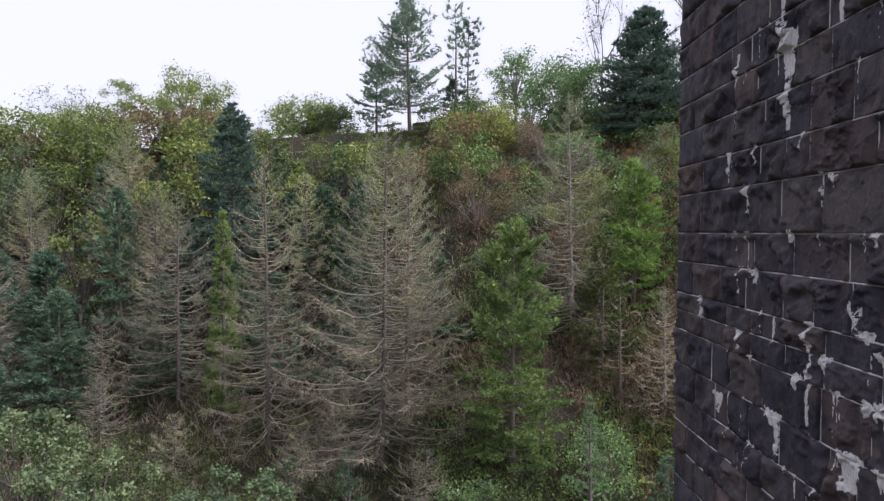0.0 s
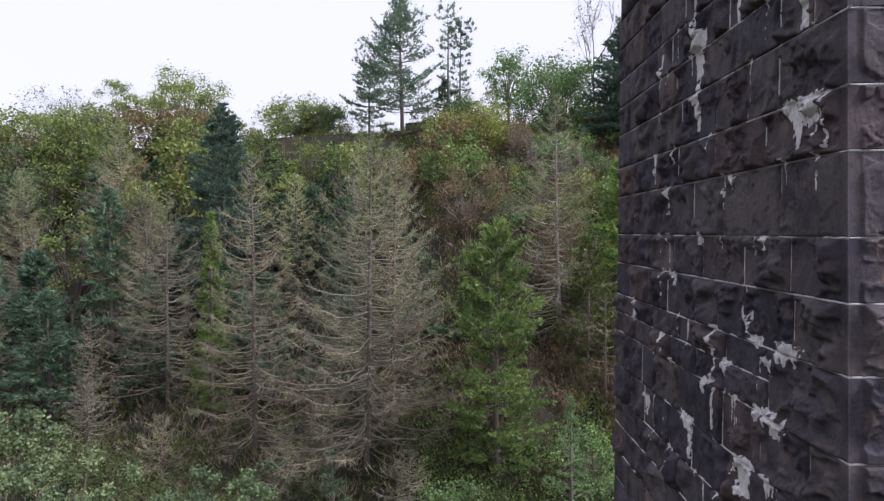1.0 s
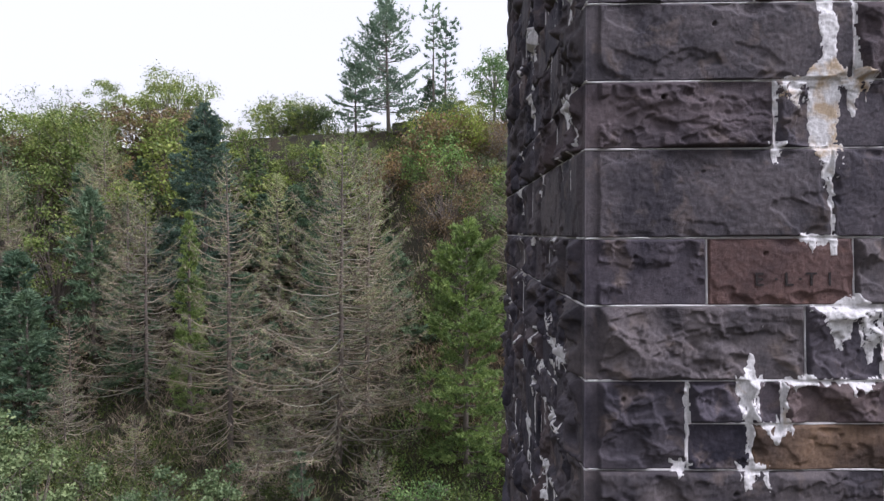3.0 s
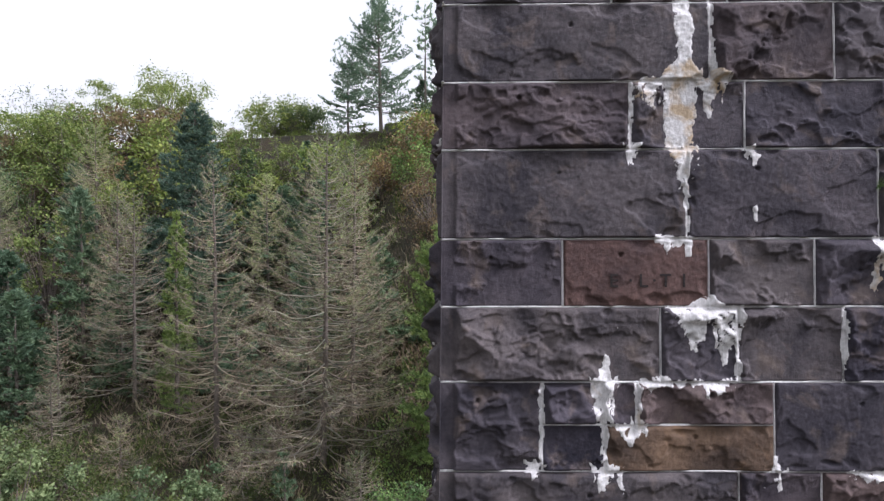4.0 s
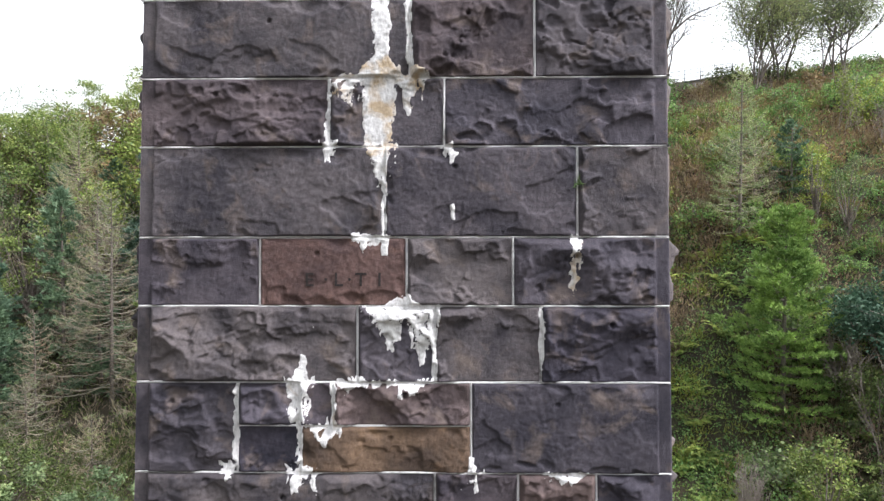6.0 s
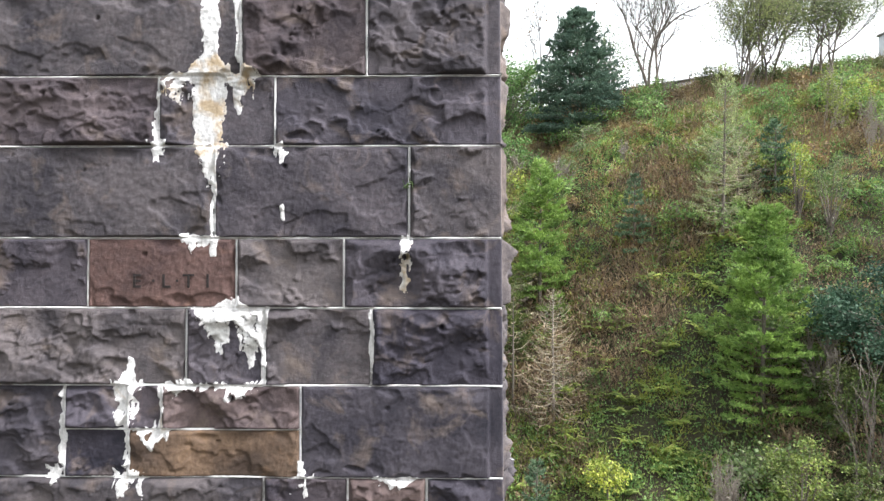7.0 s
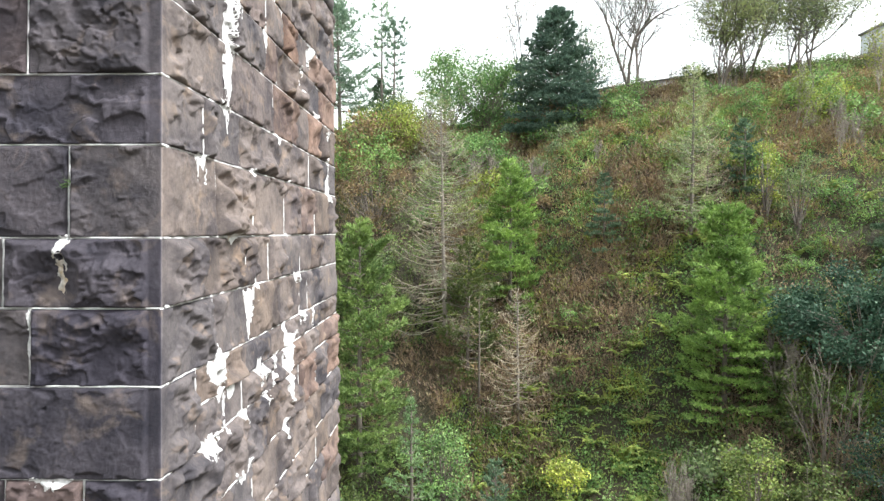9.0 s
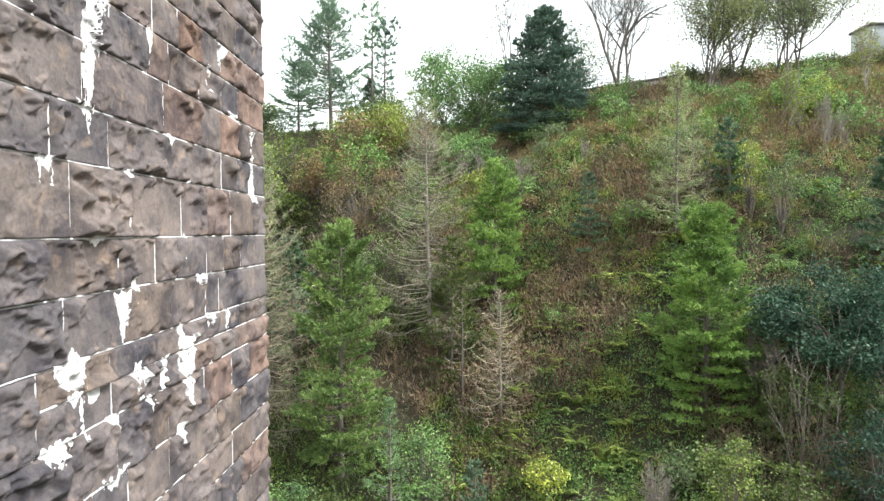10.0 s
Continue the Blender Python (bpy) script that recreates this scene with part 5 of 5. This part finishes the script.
for _ in range(150):
    fx, fy = _bank.uniform(-3, 40), _bank.uniform(20, 54)
    if (fx > 6 or fy > 38) and not (5.5 < fx < 15 and 26.5 < fy < 41):
        copy_thing(shrubs[_bank.choice(5, p=(0.46, 0.03, 0.18, 0.22, 0.11))], pose(fx, fy, base_of(fx, fy), 0, 0, _bank.uniform(0, 360)) @ Matrix.Diagonal([_bank.uniform(0.8, 1.9)] * 3 + [1]))

# the wood behind: further trees like those in front
_wood = np.random.default_rng(7)
behind = [(conifer("spruce", "dark blue-green spruce deep in the wood", -33.0, 50.0, 24.0, 3.2, M_SPRUCE, 95, tuft=0.55, lift=0.1, gap=0.7, dense=0.65)),
          (conifer("spruce", "green spruce deep in the wood", -12.0, 47.0, 24.0, 2.6, M_SPRUCE, 96, tuft=0.55, lift=0.15, gap=0.7, dense=0.68)), larch_b, larch_b, larch_g,
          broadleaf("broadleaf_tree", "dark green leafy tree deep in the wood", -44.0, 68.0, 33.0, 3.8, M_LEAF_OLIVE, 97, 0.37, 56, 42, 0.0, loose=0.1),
          broadleaf("broadleaf_tree", "leafy tree with rusty leaves deep in the wood", -34.0, 72.0, 35.0, 3.4, M_LEAF_RUST, 98, 0.34, 50, 50, 0.0)]
HEIGHT = {5: 33.0 - base_of(-44.0, 68.0), 6: 35.0 - base_of(-34.0, 72.0)}
for x0, y0, kind, size in ((-11.5, 40, 1, 0.58), (-21.5, 46, 0, 0.59), (-29.5, 49, 2, 0.79), (-38, 48, 0, 0.78), (-45, 52, 0, 0.74), (-34, 43, 0, 0.68), (-41, 45, 2, 0.84), (-52, 58, 0, 0.58),
                             (-48, 61, 4, 0.83), (-30, 62, 5, 0.98), (-8, 55, 6, 0.82), (-60, 72, 5, 0.85), (-66, 80, 6, 0.94), (-58, 64, 5, 0.80), (-12, 52, 5, 0.93), (-19, 52, 1, 0.67),
                             (-56, 52, 0, 0.78), (-62, 90, 5, 0.59), (-74, 92, 5, 0.48), (-36.5, 67, 6, 0.97), (-41, 63, 0, 0.68), (-6, 37, 1, 0.70), (-12.5, 44, 0, 0.59),
                             (-17, 42, 1, 0.75), (-28, 53, 0, 0.56), (-32, 56, 5, 0.92), (-22, 61, 5, 0.69), (-5, 52, 5, 0.33), (-62, 84, 5, 0.55), (-70, 90, 5, 0.45), (-76, 96, 5, 0.55),
                             (-56, 84, 5, 0.55), (-47, 73, 5, 0.81), (-60, 78, 5, 0.80), (-66, 72, 5, 0.83), (-55, 69, 0, 0.61), (-43, 70, 5, 0.85), (-35, 76, 5, 0.62), (-49, 66, 5, 0.93),
                             (-57, 60, 1, 0.73), (-28, 58, 5, 0.99), (-15.5, 50, 0, 0.65), (-3, 48.5, 6, 0.99), (-40, 56, 5, 0.92), (-47, 56, 1, 0.60), (-53, 62, 0, 0.58), (-27, 45, 1, 0.79),
                             (-37, 40, 1, 0.55), (-14, 55, 5, 0.79), (-38, 73, 5, 0.81), (-52, 72, 6, 1.00)):
    again(behind[kind], x0, y0, size, _wood.uniform(0, 360), 1.45 if kind < 2 else 1.25 if kind > 4 and size < 0.7 else 1.0)

for k, x0 in enumerate(np.arange(-70, -17, 3.6)):
    y0 = 70 + 0.22 * max(0.0, -x0 - 25) + _wood.normal(0, 1.0)
    want = _wood.uniform(32.2, 34.6) + 0.06 * (-x0 - 18) - 2.6 * math.exp(-((x0 + 28) / 2) ** 2)
    kind = 5 if k % 4 else 6
    again(behind[kind], x0, y0, min(1.3, max(0.3, (want - base_of(x0, y0)) / HEIGHT[kind])), _wood.uniform(0, 360), 1.3)

# leafy and dark trees that close the slope between the larches and the crest
for x0, y0, kind, want in ((-25, 61, 5, 29.6), (-22, 60, 0, 28.6), (-18.5, 61, 5, 29.8), (-15.5, 59, 1, 29.0), (-12.5, 61, 5, 30.2), (-19.5, 56, 5, 26.0), (-14.5, 55.5, 0, 27.0), (-9.5, 58, 5, 28.4), (-6.5, 57, 1, 28.6), (-29, 60, 5, 30.5), (-33, 59, 0, 27.5),
                           (-29.0, 67.5, 5, 33.2), (-26.8, 68.5, 5, 32.8), (-24.4, 69.0, 5, 32.6), (-21.8, 69.5, 5, 33.2), (-19.0, 69.5, 5, 33.0), (-16.4, 68.5, 5, 32.6), (-13.8, 67.5, 5, 32.0),
                           (-11.0, 66.0, 5, 32.4), (-7.2, 65.0, 5, 33.6), (-4.6, 63.5, 1, 36.0), (-2.0, 62.5, 5, 34.8), (0.6, 61.5, 5, 34.6), (3.2, 60.0, 5, 34.0)):
    again(behind[kind], x0, y0, min(1.1, (want - base_of(x0, y0)) / (HEIGHT[kind] if kind > 4 else (24.0 - base_of(*((-33.0, 50.0), (-12.0, 47.0))[kind])))), _wood.uniform(0, 360), 1.4)
# half-dead small larches, brambles and a few firs at the foot of the wood
sapling_larch = larch("larch", "low brown dead larch at the foot of the wood", -13.0, 30.6, 9.6, 2.2, 221, 0.2, low=0.02)
for x0, y0, size in ((-21.5, 34.0, 0.9), (-28.5, 38.5, 1.0), (-6.0, 27.4, 0.7), (-11.6, 33.6, 1.0)):
    again(sapling_larch, x0, y0, size, _wood.uniform(0, 360), 1.1)
# bramble leaves coloured dark to stand in for the wood's shade
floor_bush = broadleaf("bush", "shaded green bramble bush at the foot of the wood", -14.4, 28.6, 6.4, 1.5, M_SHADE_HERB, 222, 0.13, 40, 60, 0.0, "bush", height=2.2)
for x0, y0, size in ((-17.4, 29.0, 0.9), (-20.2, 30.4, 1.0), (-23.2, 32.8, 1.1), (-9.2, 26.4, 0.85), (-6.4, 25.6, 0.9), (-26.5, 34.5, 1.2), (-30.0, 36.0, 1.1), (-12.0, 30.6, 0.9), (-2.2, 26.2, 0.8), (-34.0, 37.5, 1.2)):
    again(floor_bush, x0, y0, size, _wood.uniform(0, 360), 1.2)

# dark hedge along the crest of the open bank
hedge = broadleaf("bush", "dark evergreen hedge bush along the crest", 24.0, 52.0, 34.6, 1.7, M_SHADE_HERB, 223, 0.14, 40, 60, 0.0, "bush", height=2.0)
for k in range(9):
    x0 = 26.0 + 2.1 * k
    again(hedge, x0, 52.0 + 0.3 * math.sin(k * 2.1), _wood.uniform(0.8, 1.1), _wood.uniform(0, 360), 1.15)


# ---- walls and fences along the crest ----
def box(g, x0, x1, y0, y1, z0, z1):
    v = [(x, y, z) for z in (z0, z1) for x, y in ((x0, y0), (x1, y0), (x1, y1), (x0, y1))]
    g.add(v, ((0, 3, 2, 1), (4, 5, 6, 7), (0, 1, 5, 4), (1, 2, 6, 5), (2, 3, 7, 6), (3, 0, 4, 7)))


def sloping(g, a, b, thick, z0, z1):
    """A straight length of wall or rail from a to b, between heights z0 and z1 over its ends."""
    a, b = np.array(a, float), np.array(b, float)
    n = unit(np.array((-(b - a)[1], (b - a)[0], 0.0))) * thick / 2
    up = np.array((0, 0, 1.0))
    g.add([a - n + up * z0, b - n + up * z0, b + n + up * z0, a + n + up * z0, a - n + up * z1, b - n + up * z1, b + n + up * z1, a + n + up * z1],
          ((0, 3, 2, 1), (4, 5, 6, 7), (0, 1, 5, 4), (1, 2, 6, 5), (2, 3, 7, 6), (3, 0, 4, 7)))


M_CONCRETE = plain_material("weathered_concrete", (0.16, 0.155, 0.145), 0.85, 3, 0.25)
M_COPING = plain_material("dark_coping_stone", (0.09, 0.088, 0.085), 0.85, 5, 0.3)
M_RAIL = plain_material("galvanised_steel", (0.42, 0.45, 0.46), 0.5, 9, 0.15)
M_PANEL = plain_material("pale_grey_cladding", (0.42, 0.45, 0.47), 0.6, 2, 0.12)


def crest_wall(name, label, a, b, high):
    wall = tagged(new(name), label, "wall")
    g = Geo()
    sloping(g, a, b, 0.35, -1.6, high)
    part("wall_body", g, M_CONCRETE, wall)
    g = Geo()
    sloping(g, a, b, 0.5, high + 0.004, high + 0.16)
    part("coping", g, M_COPING, wall)


def crest_fence(a, b, posts):
    fence = tagged(new("railing"), "pale galvanised railing on the crest wall", "railing")
    a, b = np.array(a, float), np.array(b, float)
    for k in range(posts):
        p = a + (b - a) * k / (posts - 1)
        g = Geo()
        box(g, p[0] - 0.035, p[0] + 0.035, p[1] - 0.035, p[1] + 0.035, p[2] - 0.05, p[2] + 1.15)
        part("post", g, M_RAIL, fence)
    for z in (0.35, 0.72, 1.1):
        g = Geo()
        sloping(g, a, b, 0.04, z - 0.03, z + 0.03)
        part("rail", g, M_RAIL, fence)


crest_wall("retaining_wall", "low pale concrete wall with dark coping on the crest", (14.6, 57.5, 32.7), (27.0, 57.5, 34.6), 0.35)
crest_fence((14.8, 57.5, 33.21), (26.8, 57.5, 35.05), 9)
crest_wall("retaining_wall", "low weathered wall below the crest pines", (-9.0, 68.5, 32.0), (-3.0, 68.5, 32.6), 0.2)


def hut():
    house = tagged(new("hut"), "small pale grey flat-roofed hut on the crest", "hut")
    x0, x1, y0, y1, z0, z1 = 42.4, 47.5, 56.0, 59.0, 35.0, 38.9
    g = Geo()
    box(g, x0, x1, y0, y1, z0, z1)
    part("wall", g, M_PANEL, house)
    g = Geo()
    box(g, x0 - 0.15, x1 + 0.15, y0 - 0.15, y1 + 0.15, z1 + 0.004, z1 + 0.22)
    part("roof", g, M_CONCRETE, house)
    for k in range(6):
        g = Geo()
        box(g, x0 + 0.1 + k * 1.15, x0 + 0.2 + k * 1.15, y0 - 0.05, y0 - 0.004, z0, z1)
        part("batten", g, M_RAIL, house)


hut()


# ---- low growth on the banks ----
def scatter(n, x0, x1, y0, y1, rng, pick):
    x, y = rng.uniform(x0, x1, n), rng.uniform(y0, y1, n)
    moor = 0.13 * np.exp(-((x - 10.5) / 5.5) ** 2 - ((y - 34) / 8) ** 2)
    k = pick(fbm(x * 0.28, y * 0.28, 3) + 0.45 * fbm(x * 1.1, y * 1.1, 2) + moor) & ~((np.abs(x) < 2.2) & (y < 6))
    return np.stack([x[k], y[k], ground_z(x[k], y[k])], axis=1)


def growth(name, label, p, material, rng, blades=0, leaves=0, high=0.5, wide=0.3, leaf=0.14, length=0.25):
    """Low plants as small mounds: twiggy shoots that point outwards, or leaves over the mound."""
    g = Geo()
    size = rng.uniform(0.4, 1.0, len(p)) ** 1.5 * 1.6 + 0.25

    def mound(count, full):
        d = unit(rng.normal(0, 1, (len(p) * count, 3)))
        d[:, 2] = np.abs(d[:, 2])
        s = np.repeat(size, count)[:, None]
        return np.repeat(p, count, axis=0) + d * np.array((wide, wide, high)) * s * rng.uniform(full, 1, (len(d), 1)), d, s[:, 0]
    if blades:
        q, d, s = mound(blades, 0.3)
        g.blades(q, d + rng.normal(0, 0.4, d.shape) + (0, 0, 0.7), length * s * rng.uniform(0.5, 1.2, len(q)), 0.03 + 0.025 * s, rng)
    if leaves:
        q, d, s = mound(leaves, 0.55)
        g.leaves(q + rng.normal(0, 0.05, q.shape), leaf, rng, 0.35)
    ob = new(name, g.mesh(name, material))
    tagged(ob, label, "undergrowth", kind="stuff")


_low = np.random.default_rng(3)
growth("heather", "brown and purplish heather over the open bank", scatter(9500, -4, 46, 18, 58, _low, lambda f: f > 0.03), M_HEATHER, _low, 27, 6, 0.85, 0.56, 0.11, length=0.22)
growth("heather", "low brown heather on the steepest part of the bank", scatter(2800, 2, 17, 25, 42, _low, lambda f: f > 0.06), M_HEATHER, _low, 26, 6, 0.8, 0.54, 0.11, length=0.2)
growth("moss", "bright mossy grass between the heather clumps", scatter(4600, 3, 24, 20, 46, _low, lambda f: np.abs(f - 0.03) < 0.12), M_MOSS, _low, 26, 4, 0.4, 0.42, 0.07, length=0.17)
growth("brambles", "scattered green brambles among the heather", scatter(1700, 4, 26, 20, 46, _low, lambda f: f > -0.9), M_LEAF, _low, 4, 30, 0.65, 0.45, 0.13)
growth("herbs", "mixed green herbs and brambles on the bank", scatter(5000, -6, 46, 17, 45, _low, lambda f: f < 0.14), M_HERB, _low, 6, 26, 0.7, 0.46, 0.14)
growth("bracken", "russet dying bracken on the bank", scatter(5200, 4, 46, 33, 58, _low, lambda f: (f > 0.05) | (f < -0.15)), M_BRACKEN, _low, 22, 16, 0.55, 0.5, 0.13)
# both undergrowth layers carry the trees' shade in their leaf colour
growth("undergrowth", "green undergrowth below the wood, darkened for tree shade", scatter(2400, -62, 2, 36, 64, _low, lambda f: f < 0.25), M_SHADE_HERB, _low, 5, 20, 0.9, 0.7, 0.2)
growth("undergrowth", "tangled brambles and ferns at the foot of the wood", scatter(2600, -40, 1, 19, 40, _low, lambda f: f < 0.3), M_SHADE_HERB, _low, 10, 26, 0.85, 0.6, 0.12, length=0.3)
growth("dead_branches", "dry twigs and brash below the larches", scatter(1500, -48, -2, 23, 54, _low, lambda f: f > -0.1), M_TWIG_HAZE, _low, 22, 0, 0.6, 0.7, length=0.5)
growth("grass", "rank grass along the crest", scatter(2600, -20, 46, 48, 70, _low, lambda f: f > -0.5), M_LEAF_OLIVE, _low, 16, 0, 0.3, 0.3, length=0.3)
